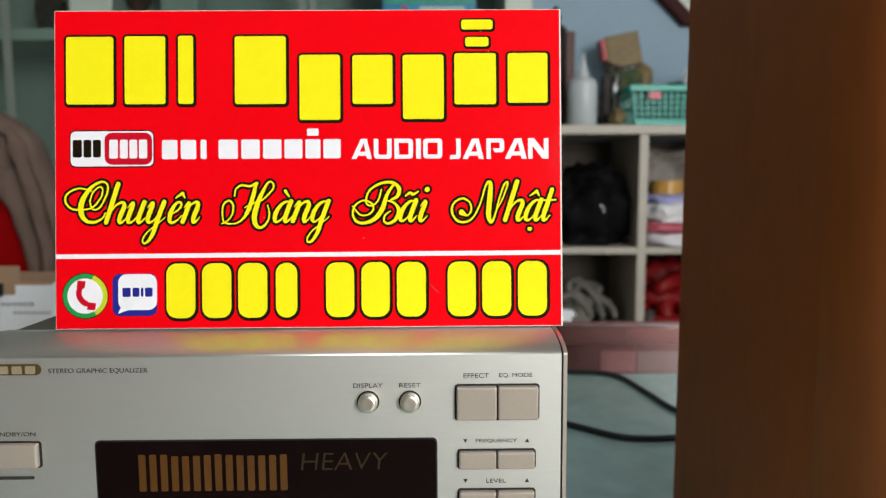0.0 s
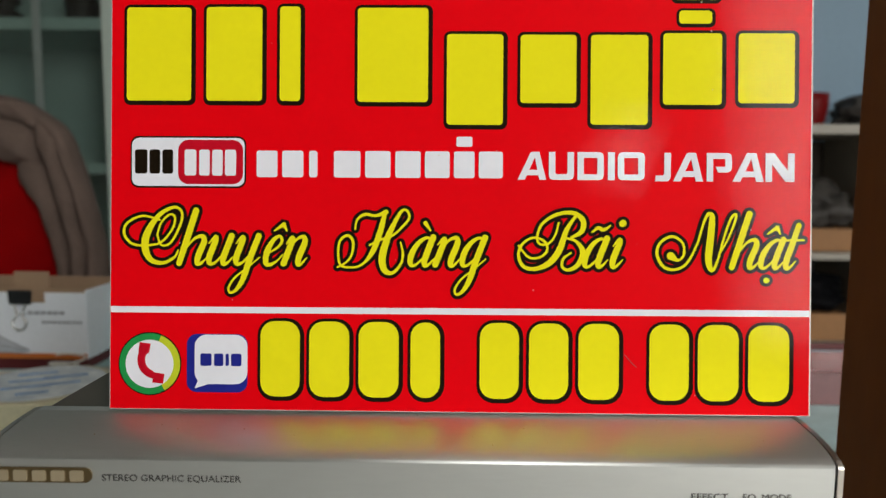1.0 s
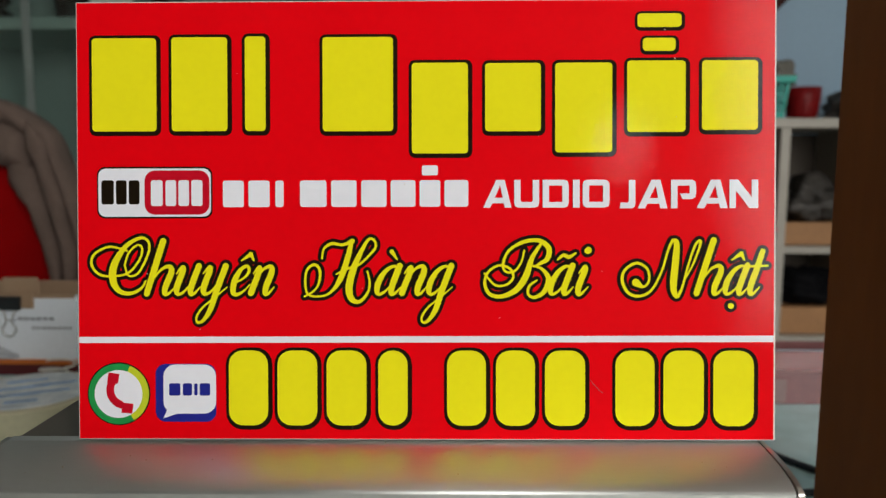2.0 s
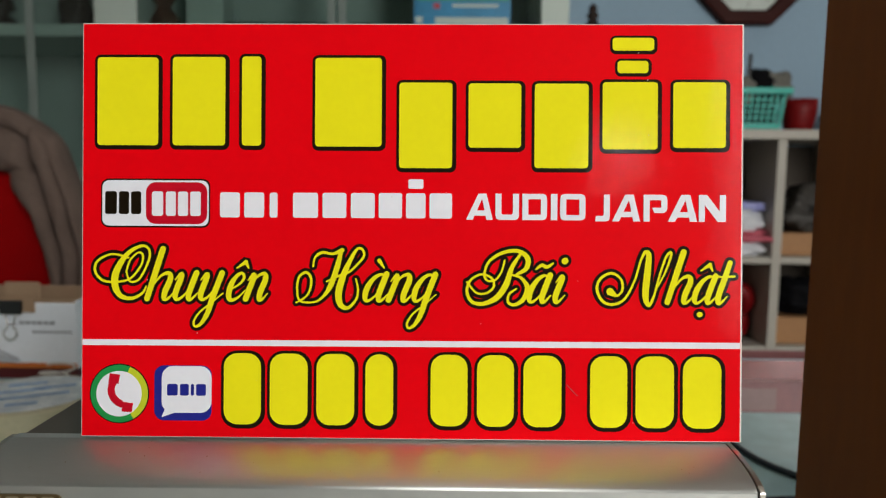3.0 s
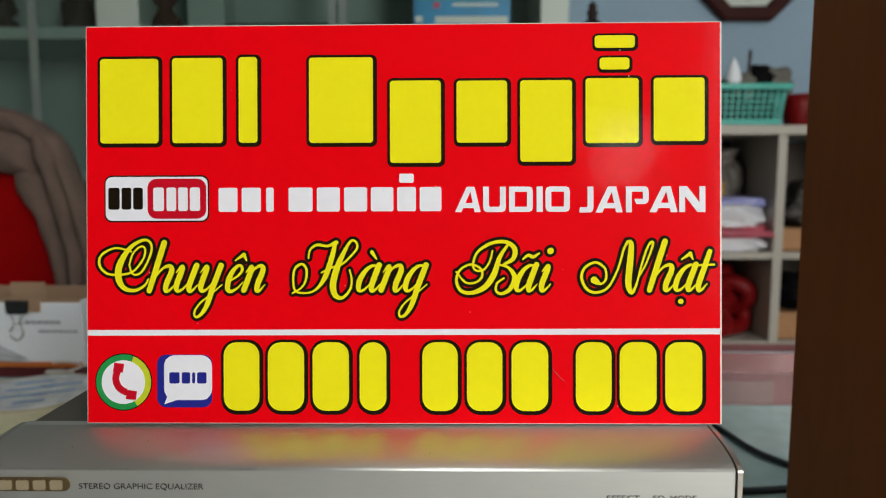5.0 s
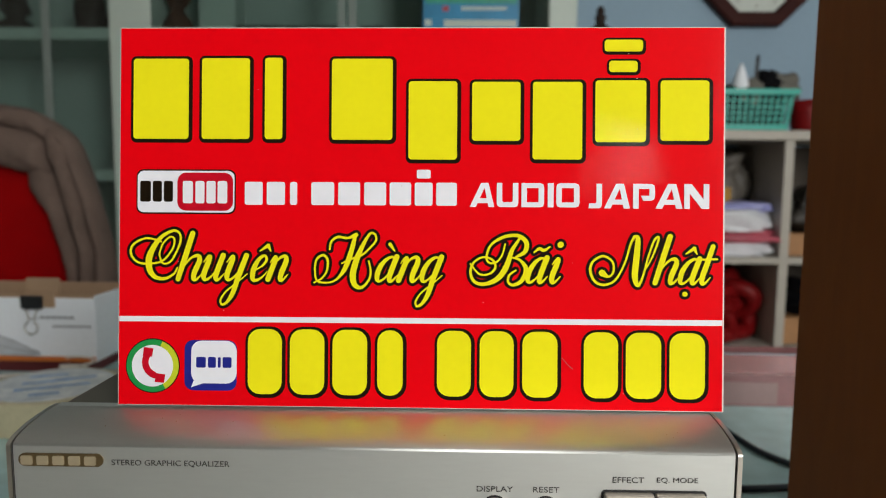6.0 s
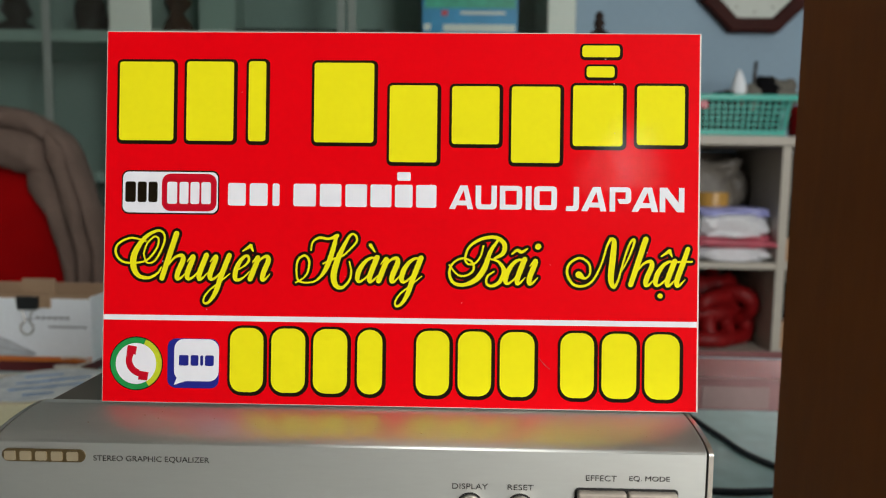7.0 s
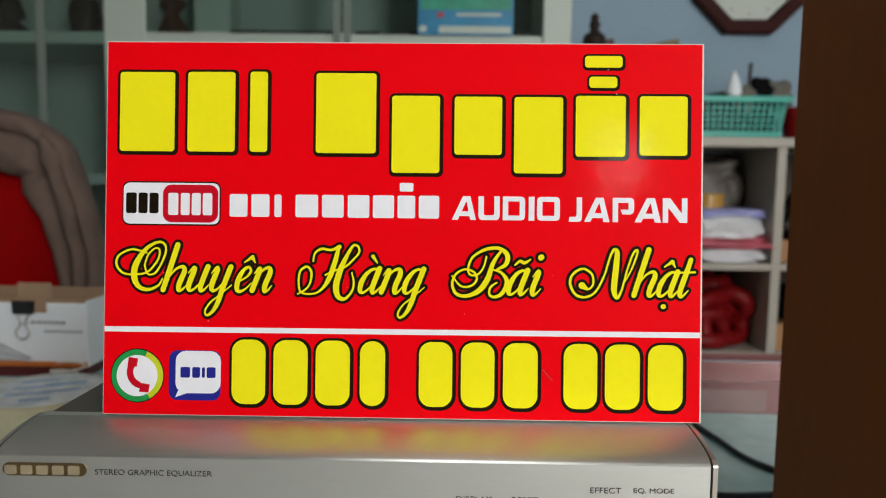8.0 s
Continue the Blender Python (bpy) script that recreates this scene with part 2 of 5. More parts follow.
def box(lo, hi, bevel=0.0, segments=2, bm=None):
    bm = bm or bmesh.new()
    size = [b - a for a, b in zip(lo, hi)]
    mid = [(a + b) / 2 for a, b in zip(lo, hi)]
    got = bmesh.ops.create_cube(bm, size=1, matrix=Matrix.Translation(mid) @ Matrix.Diagonal((*size, 1)))
    if bevel:
        edges = list({e for v in got["verts"] for e in v.link_edges})
        bmesh.ops.bevel(bm, geom=edges, offset=bevel, segments=segments, affect="EDGES", profile=0.5)
    return bm


def slab(points, y0, y1, bm=None):
    """A flat outline in x and z, from y0 (front) to y1 (back)."""
    bm = bm or bmesh.new()
    front = [bm.verts.new((x, y0, z)) for x, z in points]
    back = [bm.verts.new((x, y1, z)) for x, z in points]
    bm.faces.new(front)
    bm.faces.new(back[::-1])
    n = len(points)
    for i in range(n):
        bm.faces.new((front[i], back[i], back[(i + 1) % n], front[(i + 1) % n]))
    bmesh.ops.recalc_face_normals(bm, faces=bm.faces)
    return bm


def rounded(x0, z0, x1, z1, r, steps=5):
    pts = []
    for cx, cz, a0 in ((x1 - r, z1 - r, 0), (x0 + r, z1 - r, 90), (x0 + r, z0 + r, 180), (x1 - r, z0 + r, 270)):
        for i in range(steps + 1):
            a = radians(a0 + 90 * i / steps)
            pts.append((cx + r * math.cos(a), cz + r * math.sin(a)))
    return pts


def circle(cx, cz, r, n=40):
    return [(cx + r * math.cos(2 * math.pi * i / n), cz + r * math.sin(2 * math.pi * i / n)) for i in range(n)]


def lathe(profile, centre, n=28, bm=None):
    """Profile of (radius, height) turned round the upright through centre."""
    bm = bm or bmesh.new()
    cx, cy, cz = centre
    rings = [[bm.verts.new((cx + r * math.cos(2 * math.pi * k / n), cy + r * math.sin(2 * math.pi * k / n), cz + h)) for k in range(n)] for r, h in profile]
    for a, b in zip(rings, rings[1:]):
        for k in range(n):
            bm.faces.new((a[k], a[(k + 1) % n], b[(k + 1) % n], b[k]))
    bm.faces.new(rings[0][::-1])
    bm.faces.new(rings[-1])
    bmesh.ops.recalc_face_normals(bm, faces=bm.faces)
    return bm


def tube(points, radius, n=8, bm=None, closed=False, smooth_steps=6):
    """A round tube along a smooth line through the points."""
    bm = bm or bmesh.new()
    pts = [Vector(p) for p in points]
    line = []
    m = len(pts)
    spans = range(m if closed else m - 1)
    for i in spans:
        p1, p2 = pts[i], pts[(i + 1) % m]
        p0 = pts[i - 1] if closed or i else p1
        p3 = pts[(i + 2) % m] if closed or i + 2 < m else p2
        for s in range(smooth_steps):
            u = s / smooth_steps
            line.append(0.5 * (2 * p1 + (p2 - p0) * u + (2 * p0 - 5 * p1 + 4 * p2 - p3) * u * u + (3 * p1 - p0 - 3 * p2 + p3) * u ** 3))
    if not closed:
        line.append(pts[-1])
    rings, k = [], len(line)
    for i, p in enumerate(line):
        d = (line[(i + 1) % k] - line[i - 1]) if closed else (line[min(i + 1, k - 1)] - line[max(i - 1, 0)])
        d.normalize()
        a = d.cross(Vector((0, 0, 1)))
        a = a.normalized() if a.length > 1e-4 else Vector((1, 0, 0))
        b = d.cross(a)
        rings.append([bm.verts.new(p + radius * (math.cos(2 * math.pi * j / n) * a + math.sin(2 * math.pi * j / n) * b)) for j in range(n)])
    for i in range(k if closed else k - 1):
        r, s = rings[i], rings[(i + 1) % k]
        for j in range(n):
            bm.faces.new((r[j], r[(j + 1) % n], s[(j + 1) % n], s[j]))
    if not closed:
        bm.faces.new(rings[0])
        bm.faces.new(rings[-1][::-1])
    bmesh.ops.recalc_face_normals(bm, faces=bm.faces)
    return bm


def crumple(centre, size, seed, amount=0.35, detail=4, flat=True, bm=None, boxy=1.0):
    """A crumpled soft heap that rests on its underside."""
    bm = bm or bmesh.new()
    got = bmesh.ops.create_icosphere(bm, subdivisions=detail, radius=1)
    off = Vector((seed * 7.3, seed * 3.1, seed * 1.7))
    for v in got["verts"]:
        d = v.co.normalized()
        k = 1 + amount * noise.noise(d * 1.6 + off) + amount * 0.55 * noise.noise(d * 4.1 + off) + amount * 0.3 * abs(noise.noise(d * 9 + off))
        p = Vector([math.copysign(abs(q) ** boxy, q) for q in d]) * k
        if flat:
            p.z = max(p.z, -0.8)
        v.co = Vector(centre) + Vector((p.x * size[0], p.y * size[1], p.z * size[2]))
    return bm


def letters(body, x0, z0, x1, z1, y0, thick, bold=0.0, shear=0.0):
    """Built-in lettering fitted into a rectangle of the x-z plane."""
    bpy.context.view_layer.update()
    cu = bpy.data.curves.new("lettering", "FONT")
    cu.body, cu.size, cu.shear, cu.offset, cu.resolution_u, cu.extrude = body, 1.0, shear, bold, 6, 0.0
    ob = bpy.data.objects.new("lettering", cu)
    scene.collection.objects.link(ob)
    me = bpy.data.meshes.new_from_object(ob.evaluated_get(bpy.context.evaluated_depsgraph_get()))
    bpy.data.objects.remove(ob)
    bpy.data.curves.remove(cu)
    xs, ys = [v.co.x for v in me.vertices], [v.co.y for v in me.vertices]
    lo, hi = (min(xs), min(ys)), (max(xs), max(ys))
    sx, sz = (x1 - x0) / (hi[0] - lo[0]), (z1 - z0) / (hi[1] - lo[1])
    bm = bmesh.new()
    bm.from_mesh(me)
    for v in bm.verts:
        v.co = Vector((x0 + (v.co.x - lo[0]) * sx, y0, z0 + (v.co.y - lo[1]) * sz))
    for f in bm.faces:
        f.smooth = False
    got = bmesh.ops.extrude_face_region(bm, geom=bm.faces[:])
    for v in got["geom"]:
        if isinstance(v, bmesh.types.BMVert):
            v.co.y += thick
    for f in bm.faces:
        f.smooth = False
    return bm


# ---- the room ----
def structure(name, bm, mat, label, category):
    return tagged(part(name, bm, mat), label, category, kind="structure")


T = 0.15
structure("floor", box((ROOM_W - T, ROOM_S - T, -0.1), (ROOM_E + T, ROOM_N + T, -0.004)), TILE_GAP, "grey-brown tiled shop floor", "floor")
structure("ceiling", box((ROOM_W - T, ROOM_S - T, ROOM_H), (ROOM_E + T, ROOM_N + T, ROOM_H + 0.1)), CEIL, "plain white painted ceiling", "ceiling")
structure("wall_north", box((ROOM_W, ROOM_N, 0), (ROOM_E, ROOM_N + T, ROOM_H)), WALL, "pale blue painted plaster back wall", "wall")
structure("wall_west", box((ROOM_W - T, ROOM_S, 0), (ROOM_W, ROOM_N + T, ROOM_H)), WHITE_WALL, "plain white painted side wall", "wall")
structure("wall_east", box((ROOM_E, ROOM_S, 0), (ROOM_E + T, ROOM_N + T, ROOM_H)), WHITE_WALL, "plain white painted side wall", "wall")
bm = box((ROOM_W - T, ROOM_S - T, 0), (SLOT_W, ROOM_S, ROOM_H))
# wall pieces below and above the added glare slot
box((SLOT_W, ROOM_S - T, 0), (SLOT_E, ROOM_S, SLOT_B), bm=bm)
box((SLOT_W, ROOM_S - T, SLOT_T), (SLOT_E, ROOM_S, ROOM_H), bm=bm)
box((SLOT_E, ROOM_S - T, 0), (OPEN_W, ROOM_S, ROOM_H), bm=bm)
box((OPEN_E, ROOM_S - T, 0), (ROOM_E + T, ROOM_S, ROOM_H), bm=bm)
box((OPEN_W, ROOM_S - T, OPEN_T), (OPEN_E, ROOM_S, ROOM_H), bm=bm)
box((OPEN_W, ROOM_S - T, 0), (OPEN_E, ROOM_S, OPEN_B), bm=bm)
structure("wall_south", bm, WHITE_WALL, "pale front wall with an open daylight window and an added glare slot", "wall")

# ---- the printed sign ----
SIGN_W, SIGN_H, LEAN_BACK, STACK_TILT = 0.2375, 0.1493, 6.0, 0.33
sign = thing("sign_board", (0, 0, 0), "red printed foam board sign with yellow lettering, leaning on the equalizer", "sign")
sign.matrix_basis = pose(-0.167, 0.326, 0.8617, -LEAN_BACK) @ pose(0, 0, 0, 0, -STACK_TILT, 0)
sign["world_parts"] = 0
MM = 0.001
LEFT, RIGHT = -2.4 * MM, 235.1 * MM
part("board", box((LEFT, 0, 0), (RIGHT, 0.006, SIGN_H), 0.0004), FOAM_EDGE, sign, "white foam board with a pale cut edge")
face = part("print_sheet", box((LEFT + 0.0006, -0.0003, 0.0004), (RIGHT - 0.0008, 0.0002, SIGN_H - 0.0005)), RED_PRINT, sign, "glossy red printed sheet")


def printed(name, pts, mat, level, label=""):
    y = -0.0003 - 0.00012 * level
    return part(name, slab(pts, y, y + 0.0002), mat, sign, label)


def bar(name, x0, z0, x1, z1, mat, edge=0.0, edge_mat=None, r=0.0012, level=2):
    x0, z0, x1, z1 = (v * MM for v in (x0, z0, x1, z1))
    if edge_mat:
        e = edge * MM
        printed(name + "_outline", rounded(x0 - e, z0 - e * 1.5, x1 + e * 1.5, z1 + e, r + e), edge_mat, 1)
    return printed(name, rounded(x0, z0, x1, z1, r), mat, level)


# first line: plain yellow bars of the lettering's size
for x0, z0, x1, z1 in ((2.2, 105.2, 27, 136.8), (29.4, 105.2, 51.2, 137), (54.4, 105.2, 64.2, 137.2), (80.8, 105, 107.5, 136.8), (111, 97.4, 132.8, 128),
                       (135.8, 104.8, 157.4, 127.8), (159.4, 97.6, 181.4, 127.8), (183.6, 104.4, 206, 128.4), (208.7, 105, 230.2, 128.4)):
    bar("yellow_bar", x0 + 1.2, z0, x1 - 1.6, z1, YELLOW_PRINT, 1.0, BLACK_PRINT)
for x0, z0, x1, z1 in ((188.2, 139.6, 203, 144.2), (190, 131.6, 201, 136)):
    bar("accent_bar", x0, z0, x1, z1, YELLOW_PRINT, 0.8, BLACK_PRINT)
# second line: white bars, then the readable words
for x0, x1 in ((47.9, 55), (56.6, 63.8), (65.8, 68.6), (74.2, 83.2), (84.8, 93.4), (95, 103.6), (105, 113.4), (114.8, 121.8), (123.2, 131.3)):
    bar("white_bar", x0, 79.4, x1, 88.4, WHITE_PRINT, r=0.0008)
bar("white_accent_bar", 115.6, 90, 121, 93.4, WHITE_PRINT, r=0.0006)
def squared(body, wide, stem=2.15):
    """Outlines of broad squared capitals in a unit box; stem is the stroke's width in millimetres."""
    s, b = stem / wide, 0.205
    right = [(0.5, 0), (0.84, 0), (0.96, 0.05), (1, 0.17), (1, 0.83), (0.96, 0.95), (0.84, 1), (0.5, 1), (0.5, 1 - b), (1 - s, 1 - b), (1 - s, b), (0.5, b)]
    return {
        "A": [[(0, 0), (0.25, 0), (0.60, 0.80), (0.60, 1), (0.46, 1)], [(0.60, 1), (0.60, 0.80), (0.76, 0), (1, 0), (0.76, 1)], [(0.31, 0.16), (0.74, 0.16), (0.70, 0.36), (0.40, 0.36)]],
        "U": [[(0, 1), (0, 0.17), (0.04, 0.05), (0.16, 0), (0.84, 0), (0.96, 0.05), (1, 0.17), (1, 1), (1 - s, 1), (1 - s, b + 0.06), (0.95 - s, b), (s + 0.05, b), (s, b + 0.06), (s, 1)]],
        "D": [[(0.5, 0), (0.5, b), (s, b), (s, 1 - b), (0.5, 1 - b), (0.5, 1), (0, 1), (0, 0)], right],
        "O": [[(1 - x, z) for x, z in right], right],
        "I": [[(0, 0), (1, 0), (1, 1), (0, 1)]],
        "J": [[(0, 0), (0.78, 0), (0.94, 0.05), (1, 0.17), (1, 1), (1 - s, 1), (1 - s, b + 0.06), (0.93 - s, b), (0.05, b)]],
        "P": [[(0, 0), (s, 0), (s, 1 - b), (0.5, 1 - b), (0.5, 1), (0, 1)],
              [(0.5, 1), (0.84, 1), (0.96, 0.95), (1, 0.83), (1, 0.50), (0.96, 0.38), (0.84, 0.32), (0.46, 0.32), (0.36, 0.52), (1 - s, 0.52), (1 - s, 1 - b), (0.5, 1 - b)]],
        "N": [[(0, 0), (s, 0), (s, 1), (0, 1)], [(s, 1), (s, 0.62), (0.70, 0), (1 - s, 0), (1 - s, 0.38), (0.30, 1)], [(1 - s, 0), (1, 0), (1, 1), (1 - s, 1)]],
    }[body]


for z0, z1, spans in ((79.0, 88.4, (("A", 136.3, 145.9), ("U", 146.8, 155.2), ("D", 156.4, 165.2), ("I", 166.6, 168.9), ("O", 169.9, 178.9))),
                      (78.7, 88.3, (("J", 182.4, 187.6), ("A", 188.4, 198.4), ("P", 199.6, 208.0), ("A", 208.2, 218.6), ("N", 219.2, 228.8)))):
    for body, x0, x1 in spans:
        bm = bmesh.new()
        for k, outline in enumerate(squared(body, x1 - x0)):
            slab([((x0 + u * (x1 - x0)) * MM, (z0 + v * (z1 - z0)) * MM) for u, v in outline], -0.0006 - 0.000003 * k, -0.0003, bm)
        part("white_letter", bm, WHITE_PRINT, sign)
# third line: pen-drawn slanting yellow words with dark edges
BASE, SLANT, TALL, PEN = 49.4, 0.32, 0.925, 0.88


def curve_through(pts, steps=7):
    """Catmull-Rom samples of x, z and pen width."""
    out = []
    for i in range(len(pts) - 1):
        p0, p1, p2, p3 = pts[max(i - 1, 0)], pts[i], pts[i + 1], pts[min(i + 2, len(pts) - 1)]
        for s in range(steps):
            u = s / steps
            out.append([0.5 * (2 * b + (c - a) * u + (2 * a - 5 * b + 4 * c - d) * u * u + (3 * b - a - 3 * c + d) * u ** 3) for a, b, c, d in zip(p0, p1, p2, p3)])
    return out + [list(pts[-1])]


def pen_mesh(strokes, grow, y):
    """Flat strokes of changing width with round ends, each a hair above the last."""
    bm = bmesh.new()
    for stroke in strokes:
        line = curve_through(stroke)
        prev = None
        for i, (x, z, w) in enumerate(line):
            xa, za, _ = line[max(i - 1, 0)]
            xb, zb, _ = line[min(i + 1, len(line) - 1)]
            l = math.hypot(xb - xa, zb - za) or 1
            h = max(w, 0.4) / 2 + grow
            nx, nz = -(zb - za) / l * h, (xb - xa) / l * h
            y -= 0.0000006
            pair = [bm.verts.new(((x + k * nx) * MM, y, (z + k * nz) * MM)) for k in (1, -1)]
            if prev:
                bm.faces.new((prev[0], pair[0], pair[1], prev[1]))
            prev = pair
        for x, z, w in (line[0], line[-1]):
            y -= 0.000004
            r = max(w, 0.4) / 2 + grow
            bm.faces.new([bm.verts.new(((x + r * math.cos(a)) * MM, y, (z + r * math.sin(a)) * MM)) for a in [2 * math.pi * k / 12 for k in range(12)]])
    for f in bm.faces:
        f.normal_update()
        if f.normal.y > 0:
            f.normal_flip()
    return bm


def pen_letter(strokes):
    part("yellow_letter_edge", pen_mesh(strokes, 1.15, -0.00040), BLACK_PRINT, sign)
    part("yellow_letter", pen_mesh(strokes, 0.0, -0.00062), YELLOW_PRINT, sign)


ENTRY = [(-1.0, 8, 0.5), (0.1, 10.3, 1.2), (0.8, 9.4, 2.2)]
LEG = [(5.5, 10.8, 2.4), (5.1, 3.5, 2.4), (5.6, 0.6, 1.8), (6.8, 0.8, 1.1), (8.0, 3, 0.5)]
TAIL = [(5.5, 10.8, 2.4), (5.0, 2, 2.4), (4.9, -5, 2.1), (3.8, -9, 1.4), (2.2, -10, 1.0), (1.2, -8, 0.9), (2.2, -4.5, 0.8), (5.0, -1, 0.7), (8.0, 3, 0.5)]
ARCH = [(0.6, 6, 0.7), (2.2, 9.6, 1.0), (4.4, 10.6, 1.7), (5.5, 8.5, 2.3), (5.1, 3.5, 2.4), (5.5, 0.7, 1.9), (6.7, 0.7, 1.1), (8.0, 3, 0.5)]
BOWL = [(5.3, 9.8, 1.0), (3.5, 10.6, 1.2), (1.5, 8.8, 1.7), (0.4, 5, 2.3), (0.8, 1.4, 2.0), (2.2, 0.4, 1.2), (4.0, 2.4, 0.8), (5.4, 6, 0.7)]
CUP = ENTRY + [(0.5, 3, 2.4), (1.5, 0.5, 1.6), (3.3, 1.5, 0.9), (5.2, 5.5, 0.7)]
SMALL = {
    "h": [[(0, 0.6, 2.3), (0, 10, 2.5), (0, 20, 2.5)], ARCH],
    "u": [CUP, LEG],
    "y": [CUP, TAIL],
    "e": [[(1.0, 4.6, 0.7), (3.4, 6.6, 0.9), (4.3, 9, 1.2), (3.0, 10.8, 1.2), (1.3, 9.4, 1.6), (0.4, 5.5, 2.3), (1.0, 1.4, 2.1), (2.6, 0.3, 1.5), (4.6, 1.6, 0.8), (6, 4, 0.5)]],
    "n": [ENTRY + [(0.5, 4, 2.4), (0.3, 0.8, 2.4)], ARCH],
    "a": [BOWL, LEG],
    "g": [BOWL, TAIL],
    "i": [ENTRY + [(0.4, 3.5, 2.4), (1.0, 0.6, 1.9), (2.2, 0.7, 1.1), (3.6, 3, 0.5)], [(-0.4, 16.2, 2.6), (-0.2, 16.4, 2.6)]],
    "t": [[(0.5, 16, 2.1), (0.4, 9, 2.4), (0.2, 3.5, 2.4), (0.9, 0.6, 1.9), (2.2, 0.7, 1.1), (3.6, 3, 0.5)], [(-2, 10.5, 0.9), (4, 10.7, 0.9)]],
    "hat": [[(-2.2, 12.8, 0.6), (0.2, 15, 1.6), (0.4, 15, 1.6), (2.0, 12.8, 0.7)]],
    "grave": [[(-1.6, 16, 1.7), (1.0, 13.2, 0.7)]],
    "tilde": [[(-2.6, 13, 0.7), (-1.0, 14.6, 1.4), (1.0, 13.9, 1.4), (2.8, 15.4, 0.7)]],
    "dot_below": [[(0, -4, 2.2), (0.2, -4, 2.2)]],
}
for u0, wide, marks in ((21.5, 1.12, "h"), (30.6, 1.06, "u"), (39.8, 1.06, "y"), (49.8, 1.0, "e"), (52.6, 1.0, ("hat",)), (56.8, 0.94, "n"),
                        (99.0, 1.06, "a"), (102.2, 1.0, ("grave",)), (108.2, 1.0, "n"), (116.6, 1.04, "g"), (157.8, 1.0, "a"), (160.2, 1.0, ("tilde",)), (167.2, 1.0, "i"),
                        (208.0, 1.06, "h"), (216.6, 1.0, "a"), (218.4, 1.0, ("hat",)), (220.8, 1.0, ("dot_below",)), (225.2, 0.9, "t")):
    for mark in marks:
        pen_letter([[(u0 + wide * x + SLANT * TALL * z, BASE + TALL * z, PEN * w) for x, z, w in stroke] for stroke in SMALL[mark]])
# looped capitals
pen_letter([[(x + 2, 49.7 + 0.935 * z, PEN * w) for x, z, w in stroke] for stroke in (
    [(13, 16, 0.8), (7, 17.4, 0.9), (1.8, 14.7, 1.0), (0.9, 10.7, 1.1), (3.6, 7.3, 1.0), (8.5, 6.7, 0.9), (13.6, 8, 0.9), (17.4, 12.9, 0.9), (18.2, 16.9, 0.9), (16.5, 18, 0.8), (13.6, 15.1, 0.8), (12.2, 10.7, 0.8)],
    [(12.2, 10.7, 0.8), (13.6, 6.9, 0.8), (17, 8, 0.9), (20.3, 15, 1.0), (20.4, 19.2, 1.0), (17.6, 20.6, 1.2), (12.5, 17.4, 1.8), (8.6, 10.7, 2.8), (8.2, 5.1, 2.8), (10.3, 1.3, 2.0), (14.3, 0.4, 1.4), (18, 2.4, 1.0), (19.4, 5, 0.7)])])
pen_letter([[(x + 1.6, 48.7 + 0.965 * z, PEN * w) for x, z, w in stroke] for stroke in (
    [(80, 13.8, 0.8), (80.7, 17.1, 0.9), (83.3, 18.9, 1.2), (87.1, 18.5, 1.1), (90.4, 19.8, 1.9)],
    [(90, 19.2, 1.6), (88.7, 13.8, 2.2), (86.5, 7.1, 2.2), (83.8, 2.7, 1.2), (80.4, 0.5, 0.8), (75.4, 0.9, 0.9), (74.3, 4.9, 0.9), (74.9, 9.6, 1.0), (77.5, 11.5, 1.1), (79.3, 9.3, 1.1), (78.9, 5, 0.9), (77.1, 2.2, 0.8), (74, 0.3, 0.7)],
    [(84.9, 8.2, 0.7), (88.5, 10, 0.9), (92.7, 11.6, 0.9), (96, 14.7, 0.9), (98.2, 17.6, 1.0), (97.8, 20, 1.0), (96, 20.4, 1.1), (93.8, 17, 1.6), (90.9, 10.5, 2.5), (89.2, 3.8, 2.8), (90, -0.5, 2.3), (92.7, -1.5, 1.4), (95.5, 1.6, 1.0), (96.2, 5.3, 0.9), (95.4, 9.2, 0.7)])])
pen_letter([[(x + 1.2, 48.5 + 0.955 * z, PEN * w) for x, z, w in stroke] for stroke in (
    [(155, 19.6, 1.0), (151.7, 14.3, 1.8), (149.5, 7.6, 2.5), (146.2, 2.8, 2.3), (141.3, 0.5, 1.6), (137.2, 1.4, 1.4), (135.6, 5.3, 1.2), (136.9, 9.3, 1.0), (140.6, 11.5, 0.9), (144.3, 10.2, 1.0), (145.2, 7.1, 1.0), (142.8, 4.6, 0.9), (139, 4.6, 0.9), (135.5, 8.7, 0.7)],
    [(149, 16.8, 0.8), (147.9, 12.5, 0.8), (145.7, 9.5, 0.9), (142.9, 9.2, 0.9), (141.8, 11.6, 1.0), (143.5, 16.4, 1.1), (148.4, 19.7, 1.4), (153.9, 20.3, 1.6), (157.2, 17.6, 2.1), (156.7, 13.8, 1.9), (153.3, 11.6, 1.0)],
    [(151.7, 11.4, 0.8), (155, 10.2, 1.2), (157.2, 6.5, 2.1), (155.5, 2, 1.8), (152.4, 0.2, 1.3), (150.3, 1.3, 1.1), (150.7, 4.2, 1.0), (153.2, 6.2, 0.7)])])
